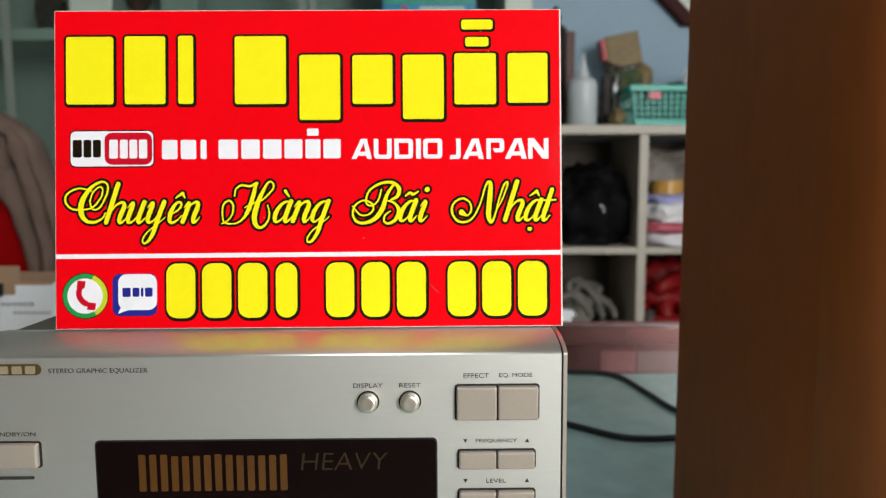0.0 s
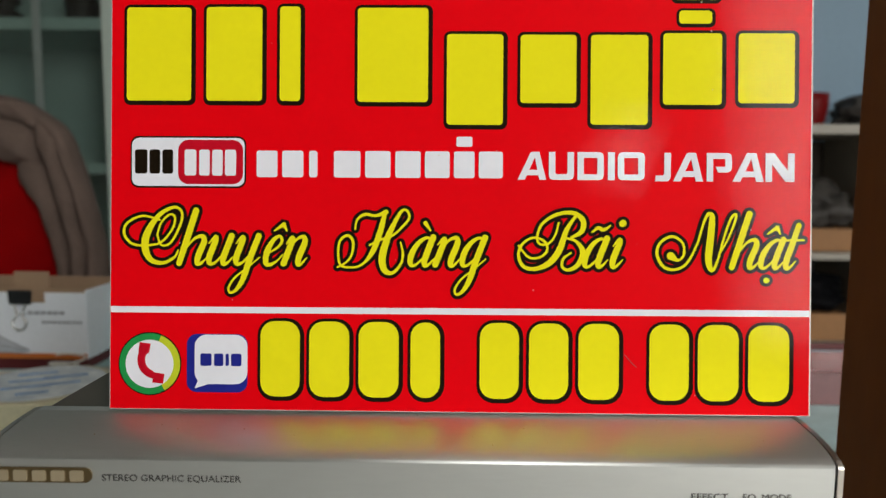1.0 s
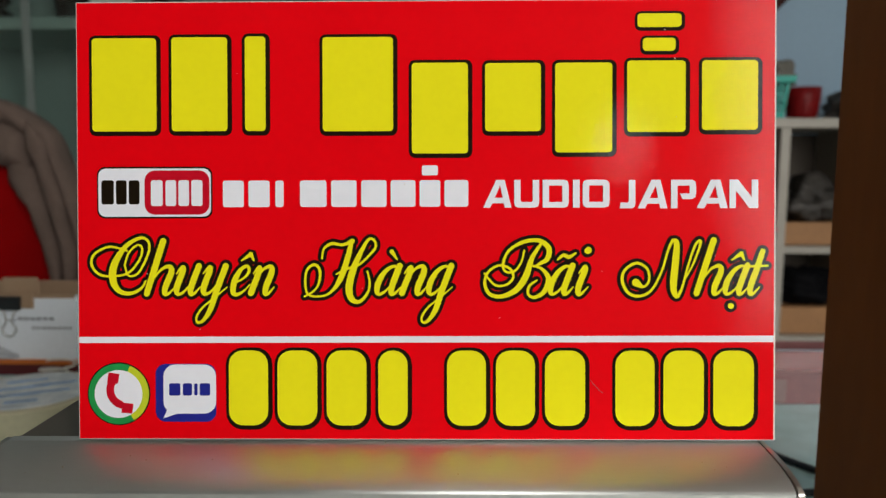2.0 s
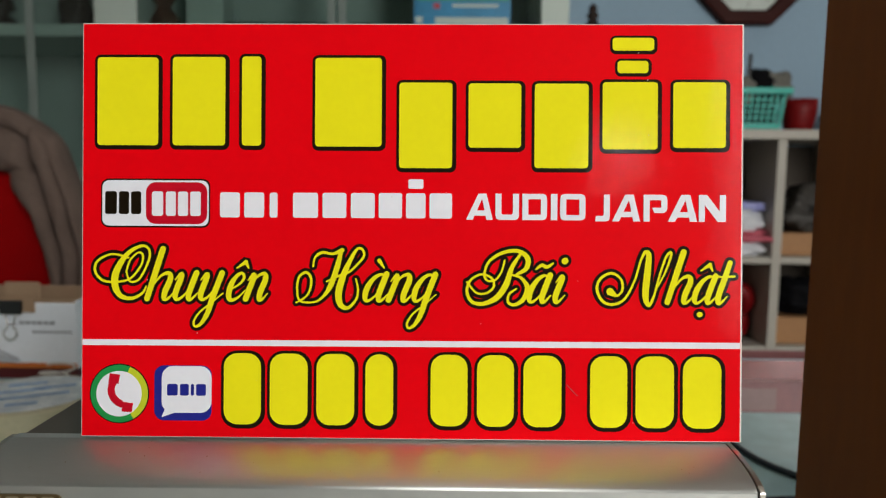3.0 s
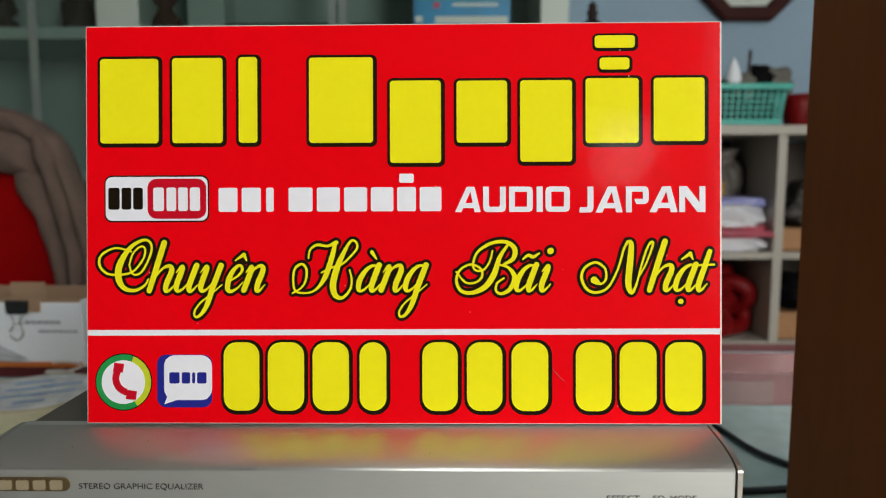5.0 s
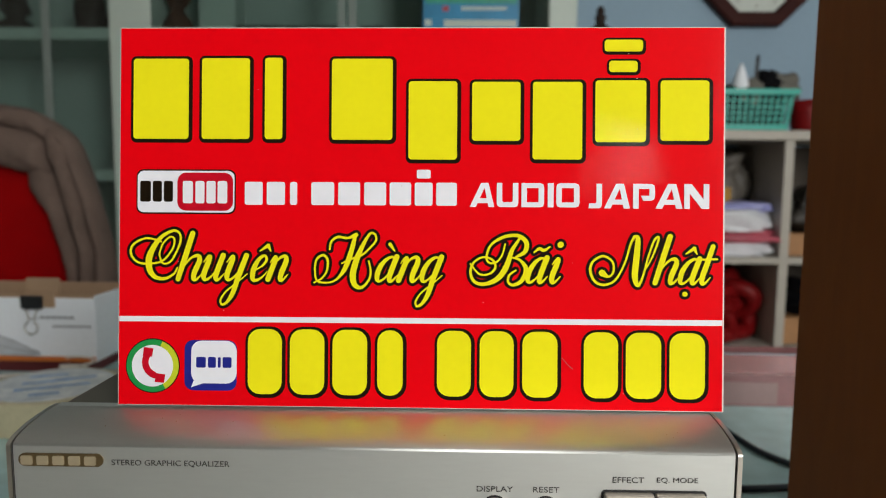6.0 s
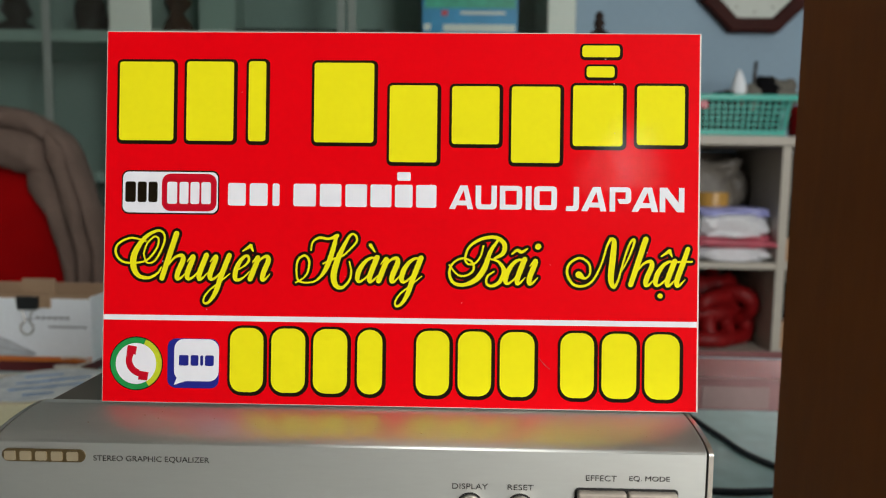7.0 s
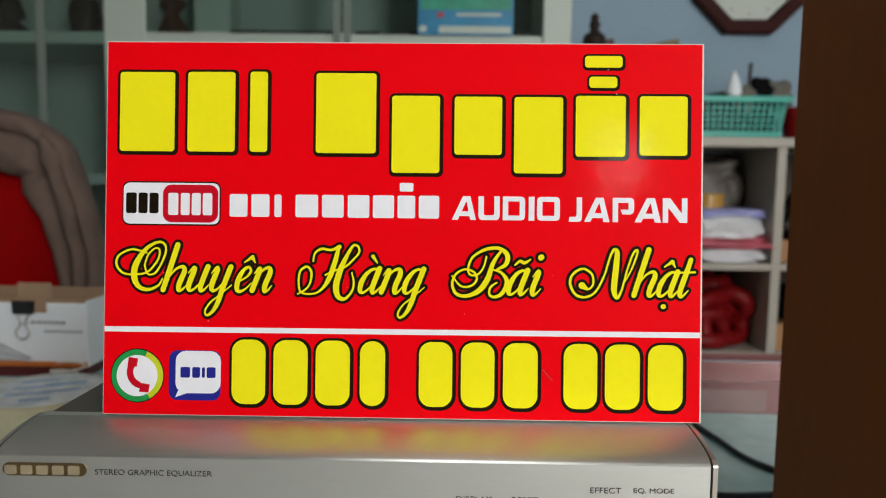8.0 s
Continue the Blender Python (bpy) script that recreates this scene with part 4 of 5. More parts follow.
roll = thing("tape_roll", (-0.505, 0.845, TABLE_Z), "cream adhesive tape roll with a blue and white label, lying flat", "tape roll")
RC = (-0.505, 0.845, TABLE_Z)
part("tape", lathe([(0.073, 0.0004), (0.074, 0.002), (0.074, 0.036), (0.072, 0.038)], RC, 56), TAPE_CREAM, roll, "cream tape windings", smooth=False)
part("label_disc", lathe([(0.066, 0.0382), (0.0655, 0.0392)], RC, 56), TAPE_LABEL, roll, "smeared blue and white paper label")

for k, (dx, dy, l) in enumerate(((-0.020, 0.030, 0.040), (0.016, 0.022, 0.044), (-0.010, 0.006, 0.050), (0.026, -0.004, 0.036), (-0.004, -0.020, 0.048), (0.014, -0.040, 0.030))):
    bm = box((-l / 2, -0.0032, 0), (l / 2, 0.0032, 0.0004))
    bm.transform(Matrix.Translation((RC[0] + dx, RC[1] + dy, TABLE_Z + 0.0393)) @ Matrix.Rotation(0.45, 4, "Z"))
    part("label_print", bm, LABEL_BLUE, roll, "smeared blue print")

sheet = bmesh.new()
bmesh.ops.create_grid(sheet, x_segments=24, y_segments=24, size=1, matrix=Matrix.Translation((-0.585, 0.90, TABLE_Z + 0.003)) @ Matrix.Rotation(0.3, 4, "Z") @ Matrix.Diagonal((0.15, 0.11, 1, 1)))
for v in sheet.verts:
    v.co.z += 0.0022 * noise.noise(v.co * 14)
got = bmesh.ops.extrude_face_region(sheet, geom=sheet.faces[:])
for v in got["geom"]:
    if isinstance(v, bmesh.types.BMVert):
        v.co.z += 0.0004
tagged(part("paper_sheet", sheet, PAPER, smooth=True), "creased cream paper sheet lying on the table", "paper")
coil = [(-0.560 + 0.020 * math.cos(k * 0.7), 0.965 + 0.014 * math.sin(k * 0.7) + 0.002 * k, TABLE_Z + 0.0075 + 0.0008 * k) for k in range(24)]
tagged(part("white_cable", tube(coil, 0.0016, 8), CABLE_WHITE, smooth=True), "thin white cable coiled on the table", "cable")
coil = [(-0.50 + 0.035 * math.cos(k * 0.8), 0.945 + 0.02 * math.sin(k * 0.8), TABLE_Z + 0.004 + 0.0012 * k) for k in range(18)]
tagged(part("white_cable", tube(coil, 0.0016, 8), CABLE_WHITE, smooth=True), "thin white cable coiled on the table", "cable")
coil = [(-0.655 + 0.045 * math.cos(k * 0.75) + 0.003 * k, 0.935 + 0.022 * math.sin(k * 0.75), TABLE_Z + 0.0062 + 0.0005 * k) for k in range(26)]
tagged(part("white_cable", tube(coil, 0.0022, 8), CABLE_WHITE, smooth=True), "thin white cable coiled on the table", "cable")
tagged(part("crumpled_paper", crumple((-0.455, 0.985, TABLE_Z + 0.017), (0.03, 0.022, 0.021), 3), PAPER, smooth=True), "crumpled scrap of cream paper on the table", "paper")
plug = thing("power_adapter", (-0.645, 0.90, TABLE_Z), "small black plastic power adapter on the table", "adapter")
part("adapter_body", box((-0.675, 0.88, TABLE_Z + 0.0002), (-0.622, 0.915, TABLE_Z + 0.032), 0.004), CLIP_BLACK, plug)

# ---- the chair with a coat ----
def office_chair():
    cx, cy = -1.09, 1.62
    ch = thing("office_chair", (cx, cy + 0.0, 0), "red fabric office chair standing behind the table", "chair")
    bm = slab(rounded(cx - 0.215, 0.56, cx + 0.215, 1.035, 0.15, 8), cy - 0.03, cy + 0.03)
    bmesh.ops.bevel(bm, geom=bm.edges[:], offset=0.012, segments=2, affect="EDGES")
    part("backrest", bm, CHAIR_RED, ch, "red fabric backrest")
    part("seat", box((cx - 0.24, cy - 0.50, 0.43), (cx + 0.24, cy - 0.06, 0.50), 0.03, 4), CHAIR_RED, ch, "red fabric seat")
    part("back_bar", tube([(cx, cy + 0.045, 0.75), (cx, cy + 0.045, 0.48), (cx, cy - 0.05, 0.41), (cx, cy - 0.28, 0.41)], 0.018, 10), CHAIR_BLACK, ch)
    part("column", lathe([(0.03, 0.1), (0.03, 0.3), (0.02, 0.3), (0.02, 0.43)], (cx, cy - 0.28, 0), 20), CHAIR_BLACK, ch)
    for k in range(5):
        a = radians(72 * k + 20)
        ex, ey = cx + 0.28 * math.cos(a), cy - 0.28 + 0.28 * math.sin(a)
        leg = part("base_leg", tube([(cx, cy - 0.28, 0.11), (ex, ey, 0.075)], 0.02, 8), CHAIR_BLACK, ch)
        part("caster", lathe([(0.02, 0), (0.026, 0.01), (0.026, 0.045), (0.015, 0.056)], (ex, ey, 0), 14), CHAIR_BLACK, leg)


def along(pts, u):
    """A point at share u of the smooth line through pts."""
    n = len(pts) - 1
    i = min(int(u * n), n - 1)
    f = u * n - i
    p0, p1, p2, p3 = pts[max(i - 1, 0)], pts[i], pts[i + 1], pts[min(i + 2, n)]
    return Vector([0.5 * (2 * b + (c - a) * f + (2 * a - 5 * b + 4 * c - d) * f * f + (3 * b - a - 3 * c + d) * f ** 3) for a, b, c, d in zip(p0, p1, p2, p3)])


def roll_of_cloth(bm, path, cx, y, depth, seed, side=1, steps=46, n=20):
    """A soft rounded fold of cloth along a line of (x, z, half width)."""
    pts = [Vector(q) for q in path]
    rings = []
    for i in range(steps + 1):
        u = i / steps
        x, z, w = along(pts, u)
        ahead, behind = along(pts, min(1, u + 0.02)), along(pts, max(0, u - 0.02))
        d = Vector((ahead.x - behind.x, ahead.y - behind.y)).normalized()
        end = min(1, 0.25 + 6 * min(u, 1 - u))
        ring = []
        for k in range(n):
            a = 2 * math.pi * k / n
            r = 1 + 0.26 * noise.noise(Vector((u * 6 + seed, math.cos(a) * 1.3, math.sin(a) * 1.3))) + 0.09 * noise.noise(Vector((u * 18 + seed, math.cos(a) * 3, math.sin(a) * 3)))
            off = w * end * r * math.cos(a)
            ring.append(bm.verts.new((cx + side * (x + d.y * off), y - depth * end * r * math.sin(a), z - d.x * off)))
        rings.append(ring)
    for p, q in zip(rings, rings[1:]):
        for k in range(n):
            bm.faces.new((p[k], p[(k + 1) % n], q[(k + 1) % n], q[k]))
    bm.faces.new(rings[0])
    bm.faces.new(rings[-1][::-1])


def coat():
    """A coat hung over the backrest: collar flap, shoulder roll and a sleeve that falls in long folds."""
    cx, cy = -1.09, 1.62
    c = thing("coat", (cx, cy, 0.62), "taupe brown wool coat hung over the red chair back", "coat")
    outer = [(0.0, 1.076), (0.090, 1.072), (0.150, 1.056), (0.192, 1.022), (0.216, 0.968), (0.236, 0.900), (0.254, 0.828), (0.266, 0.760), (0.270, 0.690), (0.268, 0.600)]
    inner = [(0.0, 0.972), (0.077, 0.968), (0.122, 0.948), (0.146, 0.915), (0.172, 0.876), (0.190, 0.830), (0.201, 0.785), (0.211, 0.725), (0.216, 0.660), (0.220, 0.600)]
    inner, outer = [Vector(q) for q in inner], [Vector(q) for q in outer]
    bm = bmesh.new()
    front, back = [], []
    rows, cols = 120, 10
    for i in range(rows + 1):
        s = 2 * i / rows - 1
        side = 1 if s >= 0 else -1
        a, b = along(inner, abs(s)), along(outer, abs(s))
        spot = [a.lerp(b, j / cols) for j in range(cols + 1)]
        front.append([bm.verts.new((cx + side * p.x, cy - 0.034 - 0.012 * math.sin(math.pi * j / cols), p.y)) for j, p in enumerate(spot)])
        back.append([bm.verts.new((cx + side * p.x, cy + 0.034 + 0.025 * math.sin(math.pi * j / cols), p.y)) for j, p in enumerate(spot)])
    for i in range(rows):
        for j in range(cols):
            bm.faces.new((front[i][j], front[i + 1][j], front[i + 1][j + 1], front[i][j + 1]))
            bm.faces.new((back[i][j], back[i][j + 1], back[i + 1][j + 1], back[i + 1][j]))
        for j in (0, cols):
            bm.faces.new((front[i][j], back[i][j], back[i + 1][j], front[i + 1][j]))
    for i in (0, rows):
        for j in range(cols):
            bm.faces.new((front[i][j], front[i][j + 1], back[i][j + 1], back[i][j]))
    # shoulder roll along the top
    roll_of_cloth(bm, [(-0.215, 0.95, 0.016), (-0.185, 1.02, 0.022), (-0.10, 1.064, 0.024), (0.0, 1.070, 0.024), (0.09, 1.066, 0.024), (0.150, 1.045, 0.024), (0.188, 1.005, 0.022)], cx, cy - 0.030, 0.040, 2.0)
    bmesh.ops.recalc_face_normals(bm, faces=bm.faces)
    part("coat_body", bm, COAT, c, "wool coat body draped over the backrest", smooth=True)
    bm = bmesh.new()
    roll_of_cloth(bm, [(-0.20, 0.93, 0.020), (-0.16, 0.972, 0.036), (-0.08, 1.006, 0.044), (0.0, 1.012, 0.046), (0.07, 1.008, 0.046), (0.130, 0.985, 0.042), (0.172, 0.948, 0.026)], cx, cy - 0.052, 0.036, 6.0)
    bmesh.ops.recalc_face_normals(bm, faces=bm.faces)
    part("collar", bm, COAT, c, "broad folded wool collar", smooth=True)
    lines = (([(0.135, 0.965, 0.026), (0.162, 0.925, 0.034), (0.184, 0.880, 0.024), (0.198, 0.833, 0.020), (0.211, 0.785, 0.019), (0.219, 0.735, 0.014), (0.221, 0.680, 0.012), (0.222, 0.610, 0.012)], 0.056, 0.026, 1.0),
             ([(0.172, 1.040, 0.022), (0.196, 0.990, 0.024), (0.210, 0.945, 0.021), (0.226, 0.885, 0.021), (0.236, 0.834, 0.018), (0.249, 0.784, 0.016), (0.251, 0.735, 0.013), (0.249, 0.680, 0.012), (0.248, 0.610, 0.012)], 0.052, 0.034, 3.0),
             ([(0.150, 1.050, 0.020), (0.200, 1.020, 0.018), (0.224, 0.972, 0.015), (0.240, 0.930, 0.012), (0.254, 0.885, 0.011), (0.264, 0.834, 0.012), (0.273, 0.784, 0.012), (0.274, 0.735, 0.014), (0.273, 0.680, 0.015), (0.270, 0.610, 0.015)], 0.040, 0.034, 4.4))
    for side in (1, -1):
        for (path, ahead, depth, seed), name in zip(lines, ("lapel", "front_fold", "sleeve")):
            bm = bmesh.new()
            roll_of_cloth(bm, path, cx, cy - ahead, depth, seed + side, side)
            bmesh.ops.recalc_face_normals(bm, faces=bm.faces)
            part(name, bm, COAT, c, smooth=True)


office_chair()
coat()

# ---- the glass-fronted cabinet ----
CY0, CY1 = 2.40, 2.845
cab = thing("display_cabinet", (-0.95, 2.62, 0), "white-framed glass-fronted display cabinet against the back wall", "cabinet")
CX0, CX1, CTOP = -2.25, 0.325, 2.10
part("back_panel", box((CX0 + 0.03, CY1 - 0.012, 0.06), (CX1 - 0.03, CY1, CTOP)), CAB_BACK, cab)
for x0, x1 in ((CX0, CX0 + 0.09), (-1.19, -1.052), (0.235, CX1)):
    part("post", box((x0, CY0, 0), (x1, CY1 - 0.013, CTOP), 0.004), CAB_WHITE, cab, "wide white upright")
part("cornice", box((CX0 - 0.01, CY0 - 0.01, CTOP + 0.0005), (CX1 + 0.01, CY1, CTOP + 0.06), 0.006), CAB_WHITE, cab)
for x0, x1 in ((CX0 + 0.0905, -1.1905), (-1.0515, 0.2345)):
    for z0, z1 in ((0.0, 0.09), (0.48, 0.515), (0.922, 0.958), (1.382, 1.420), (1.86, 1.90)):
        part("shelf", box((x0, CY0 + 0.012, z0), (x1, CY1 - 0.013, z1), 0.002), CAB_WHITE, cab)
for x0, x1, z0, z1 in ((CX0 + 0.0905, -1.1905, 0.095, 2.095), (-1.0515, -0.41, 1.422, 2.095), (-0.415, 0.2345, 1.422, 2.095), (-1.0515, -0.41, 0.095, 1.38), (-0.415, 0.2345, 0.095, 1.38)):
    y = CY0 + (0.004 if x0 < -1 else 0.009)
    part("pane", box((x0, y - 0.0015, z0), (x1, y + 0.0015, z1)), PANE, cab, "clear glass pane").visible_shadow = False
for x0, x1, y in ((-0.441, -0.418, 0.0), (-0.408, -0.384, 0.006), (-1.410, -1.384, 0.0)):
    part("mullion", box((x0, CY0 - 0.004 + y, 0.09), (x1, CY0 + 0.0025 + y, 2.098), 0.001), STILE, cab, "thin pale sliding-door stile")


def carving(x, y, z, w, h, seed, mat, label, name="ornament", category="ornament"):
    r = random.Random(seed)
    prof = [(w * 0.42, 0), (w * 0.5, h * 0.05), (w * 0.46, h * 0.14)]
    for i in range(1, 8):
        prof.append((w * (0.22 + 0.28 * r.random()) * (1 - 0.06 * i), h * (0.14 + 0.11 * i)))
    prof.append((w * 0.08, h))
    bm = lathe(prof, (x, y, z), 20)
    for v in bm.verts:
        v.co.x += 0.18 * w * noise.noise(v.co * 22)
        v.co.y += 0.18 * w * noise.noise(v.co * 22 + Vector((5, 0, 0)))
    return tagged(part(name, bm, mat, smooth=True), label, category, "cabinet ornaments" if category == "ornament" else "")


SH = 1.4205
carving(-1.62, 2.60, SH, 0.13, 0.26, 1, DARK_WOOD, "dark carved wooden ornament behind the cabinet glass")
carving(-1.345, 2.58, SH, 0.11, 0.34, 2, DARK_WOOD, "dark carved wooden ornament behind the cabinet glass")
carving(-1.265, 2.62, SH, 0.09, 0.40, 5, DARK_WOOD, "dark carved wooden ornament behind the cabinet glass")
carving(-1.000, 2.50, SH, 0.10, 0.30, 8, RED_WOOD, "dark reddish carved ornament behind the cabinet glass")
boxy = thing("white_carton", (-0.86, 2.58, SH), "plain white carton standing on the cabinet shelf", "box")
part("carton_body", box((-0.945, 2.54, SH + 0.0002), (-0.82, 2.66, SH + 0.40), 0.003), CAB_WHITE, boxy)
for x0, x1 in ((-0.80, -0.445), (-0.38, -0.30), (-0.20, 0.225)):
    tr = thing("flat_tray", ((x0 + x1) / 2, 2.55, SH), "flat dark tray lying on the cabinet shelf", "tray")
    part("tray_plate", box((x0, 2.47, SH + 0.0002), (x1, 2.62, SH + 0.022), 0.004), DARK_CLUTTER, tr)

poster = thing("poster", (-0.015, 2.39, 1.42), "blue and green printed poster on the cabinet glass", "poster")
PY = CY0 + 0.004
part("poster_sheet", box((-0.167, PY - 0.0035, 1.419), (0.139, PY - 0.0015, 1.80)), POSTER_BLUE, poster, "blue glossy sheet")
part("green_band", box((-0.160, PY - 0.0042, 1.498), (0.132, PY - 0.0036, 1.545)), POSTER_GREEN, poster)
for a, b, z, h in ((-0.045, 0.10, 1.478, 0.010), (-0.10, 0.132, 1.425, 0.022), (-0.162, -0.14, 1.428, 0.020)):
    part("print_bar", box((a, PY - 0.0042, z), (b, PY - 0.0036, z + h)), CAB_WHITE, poster)
part("red_dot", box((-0.105, PY - 0.0043, 1.474), (-0.085, PY - 0.0036, 1.490)), RED_CARD, poster)

# ---- the open shelf unit ----
UX0, UX1, UY0, UY1 = 0.385, 1.66, 2.40, 2.80
unit = thing("shelf_unit", (1.0, 2.6, 0), "cream laminate pigeonhole shelf unit filled with bags and clutter", "shelf")
UPR = [0.385, 0.692, 1.005, 1.318, 1.632]
for x in UPR:
    part("upright", box((x, UY0, 0), (x + 0.030, UY1, 1.0745), 0.0015), SHELF_CREAM, unit)
part("top_board", box((UX0 - 0.01, UY0 - 0.012, 1.075), (UX1 + 0.012, UY1, 1.105), 0.002), SHELF_CREAM, unit, "cream laminate top board")
for a, b in zip(UPR, UPR[1:]):
    for z in (0.055, 0.375, 0.672):
        part("shelf_board", box((a + 0.0305, UY0 + 0.002, z), (b - 0.0005, UY1, z + 0.022), 0.0015), SHELF_CREAM, unit)
# back panel, with the pigeonholes' inner shade put into its colour
part("back_panel", box((UX0, UY1 + 0.0005, 0.02), (UX1, UY1 + 0.008, 1.07)), SHELF_BACK_SHADED, unit)


def heap(name, x, y, z, size, seed, mat, label, category, amount=0.35, boxy=1.0):
    tagged(part(name, crumple((x, y, z + size[2] * 0.8), size, seed, amount, boxy=boxy), mat, smooth=True), label, category)


S2, S1 = 0.6945, 0.3975
handbag = thing("handbag", (0.545, 2.57, S2), "black leather handbag stuffed into the shelf", "bag")
part("bag_body", crumple((0.545, 2.57, S2 + 0.117), (0.118, 0.12, 0.146), 11, 0.5, boxy=0.75), BLACK_CLOTH, handbag, smooth=True)
for dx, dz in ((-0.02, 0.0), (0.022, -0.02)):
    arc = [(0.545 + dx + 0.055 * math.cos(radians(k)), 2.50 + 0.02 * math.sin(radians(3 * k)), S2 + 0.16 + dz + 0.085 * math.sin(radians(k))) for k in range(-10, 191, 25)]
    part("strap", tube(arc, 0.009, 8), BLACK_CLOTH, handbag, "looped leather strap", smooth=True)
part("clasp", tube([(0.568, 2.425, S2 + 0.145), (0.585, 2.424, S2 + 0.130), (0.578, 2.424, S2 + 0.118)], 0.002, 6), CLIP_WIRE, handbag, "small metal clasp", smooth=True)
cloth = thing("folded_cloth", (0.53, 2.52, S1), "crumpled grey cloth heaped on the shelf", "cloth")
part("cloth_heap", crumple((0.515, 2.56, S1 + 0.072), (0.095, 0.10, 0.085), 12, 0.6), GREY_CLOTH, cloth, smooth=True)
rng = random.Random(12)
for k, (xa, za, xb, w, y) in enumerate(((0.440, 0.130, 0.560, 0.013, 2.47), (0.462, 0.165, 0.610, 0.012, 2.48), (0.490, 0.150, 0.640, 0.014, 2.49))):
    bm = bmesh.new()
    line = [(xa, S1 + za * 0.8), (xa + 0.03, S1 + za), ((xa + xb) / 2, S1 + za * 0.86), (xb - 0.02, S1 + za * 0.50), (xb, S1 + 0.030)]
    roll_of_cloth(bm, [(x + rng.uniform(-0.014, 0.014), z + rng.uniform(-0.012, 0.012) * (z > S1 + 0.04), w * rng.uniform(0.7, 1.4)) for x, z in line], 0.0, y, 0.030, 3.3 + 2 * k)
    bmesh.ops.recalc_face_normals(bm, faces=bm.faces)
    part("cloth_fold", bm, GREY_CLOTH, cloth, smooth=True)
heap("dark_cloth", 0.545, 2.60, S1, (0.105, 0.09, 0.060), 12, BLACK_CLOTH, "dark cloth lying under the grey cloth", "cloth", 0.4)
heap("plastic_bag", 0.865, 2.55, S2, (0.140, 0.155, 0.030), 13, WHITE_BAG, "flattened white plastic bag on the shelf", "bag", 0.2, 0.6)
heap("plastic_bag", 0.865, 2.54, S2 + 0.048, (0.142, 0.155, 0.022), 14, PINK_BAG, "folded pink plastic bag in the pile", "bag", 0.35, 0.6)
heap("plastic_bag", 0.860, 2.54, S2 + 0.083, (0.138, 0.15, 0.045), 15, WHITE_BAG, "puffed white plastic bag in the pile", "bag", 0.2, 0.6)
heap("plastic_bag", 0.870, 2.55, S2 + 0.148, (0.134, 0.14, 0.018), 16, BLUE_BAG, "folded blue-violet plastic bag in the pile", "bag", 0.2, 0.6)
gt = thing("tape_roll", (0.825, 2.52, S2 + 0.172), "gold packing tape roll on top of the bags", "tape roll")
part("tape", lathe([(0.052, 0.0), (0.055, 0.002), (0.055, 0.052), (0.052, 0.054)], (0.825, 2.52, S2 + 0.172), 32), GOLD_TAPE, gt)
heap("clear_bag", 0.865, 2.68, S2 + 0.172, (0.125, 0.085, 0.095), 17, BAG_FILM, "cloudy clear plastic bag behind the tape roll", "bag", 0.45, 0.6)
for k, (dx, dz, r, tilt) in enumerate(((-0.05, 0.06, 0.075, 0.4), (0.03, 0.07, 0.08, 1.1), (0.0, 0.14, 0.07, 1.9), (-0.04, 0.11, 0.085, 2.6), (0.05, 0.13, 0.06, 0.9))):
    loop = [(0.863 + dx + r * math.cos(a), 2.485 + 0.05 * math.sin(a + k) + 0.015 * k, S1 + 0.029 + max(0, dz - 0.03 + r * math.sin(a) * abs(math.cos(tilt * 0.6)))) for a in [2 * math.pi * i / 10 for i in range(10)]]
    tagged(part("red_hose", tube(loop, 0.028, 10, closed=True), RED_CLOTH, smooth=True), "shiny red padded hose coiled on the shelf", "hose", "red coils")
note = thing("white_card", (0.47, 2.45, S1), "white card leaning on the cloth in the shelf", "card")
part("card_sheet", slab([(0.44, S1 + 0.001), (0.515, S1 + 0.001), (0.485, S1 + 0.075), (0.44, S1 + 0.08)], 2.428, 2.431), CARD_WHITE, note)
heap("red_bag", 0.87, 2.66, S1, (0.13, 0.09, 0.13), 19, RED_CLOTH, "shiny red bag at the back of the shelf", "bag", 0.4)
jar = thing("small_jar", (0.76, 2.45, S1), "small dark jar on the shelf", "jar")
part("jar_body", lathe([(0.024, 0.0), (0.026, 0.004), (0.026, 0.055), (0.02, 0.06), (0.02, 0.07)], (0.752, 2.45, S1), 20), DARK_CLUTTER, jar)
heap("cable_tangle", 1.17, 2.55, S2 + 0.075, (0.11, 0.12, 0.08), 21, DARK_CLUTTER, "bundle of dark wires on the shelf", "wires", 0.6)
oc = thing("orange_carton", (1.14, 2.52, S2), "orange-brown cardboard carton on the shelf", "box")
part("carton_body", box((1.05, 2.46, S2 + 0.0002), (1.27, 2.62, S2 + 0.075), 0.003), ORANGE_CARD, oc)
oc = thing("orange_carton", (1.14, 2.52, S1), "orange-brown cardboard carton on the shelf", "box")
part("carton_body", box((1.045, 2.44, S1 + 0.0002), (1.25, 2.62, S1 + 0.09), 0.003), ORANGE_CARD, oc)
heap("dark_bag", 1.17, 2.56, S1 + 0.09, (0.11, 0.11, 0.07), 22, BLACK_CLOTH, "dark cloth bag on the carton", "bag", 0.4)

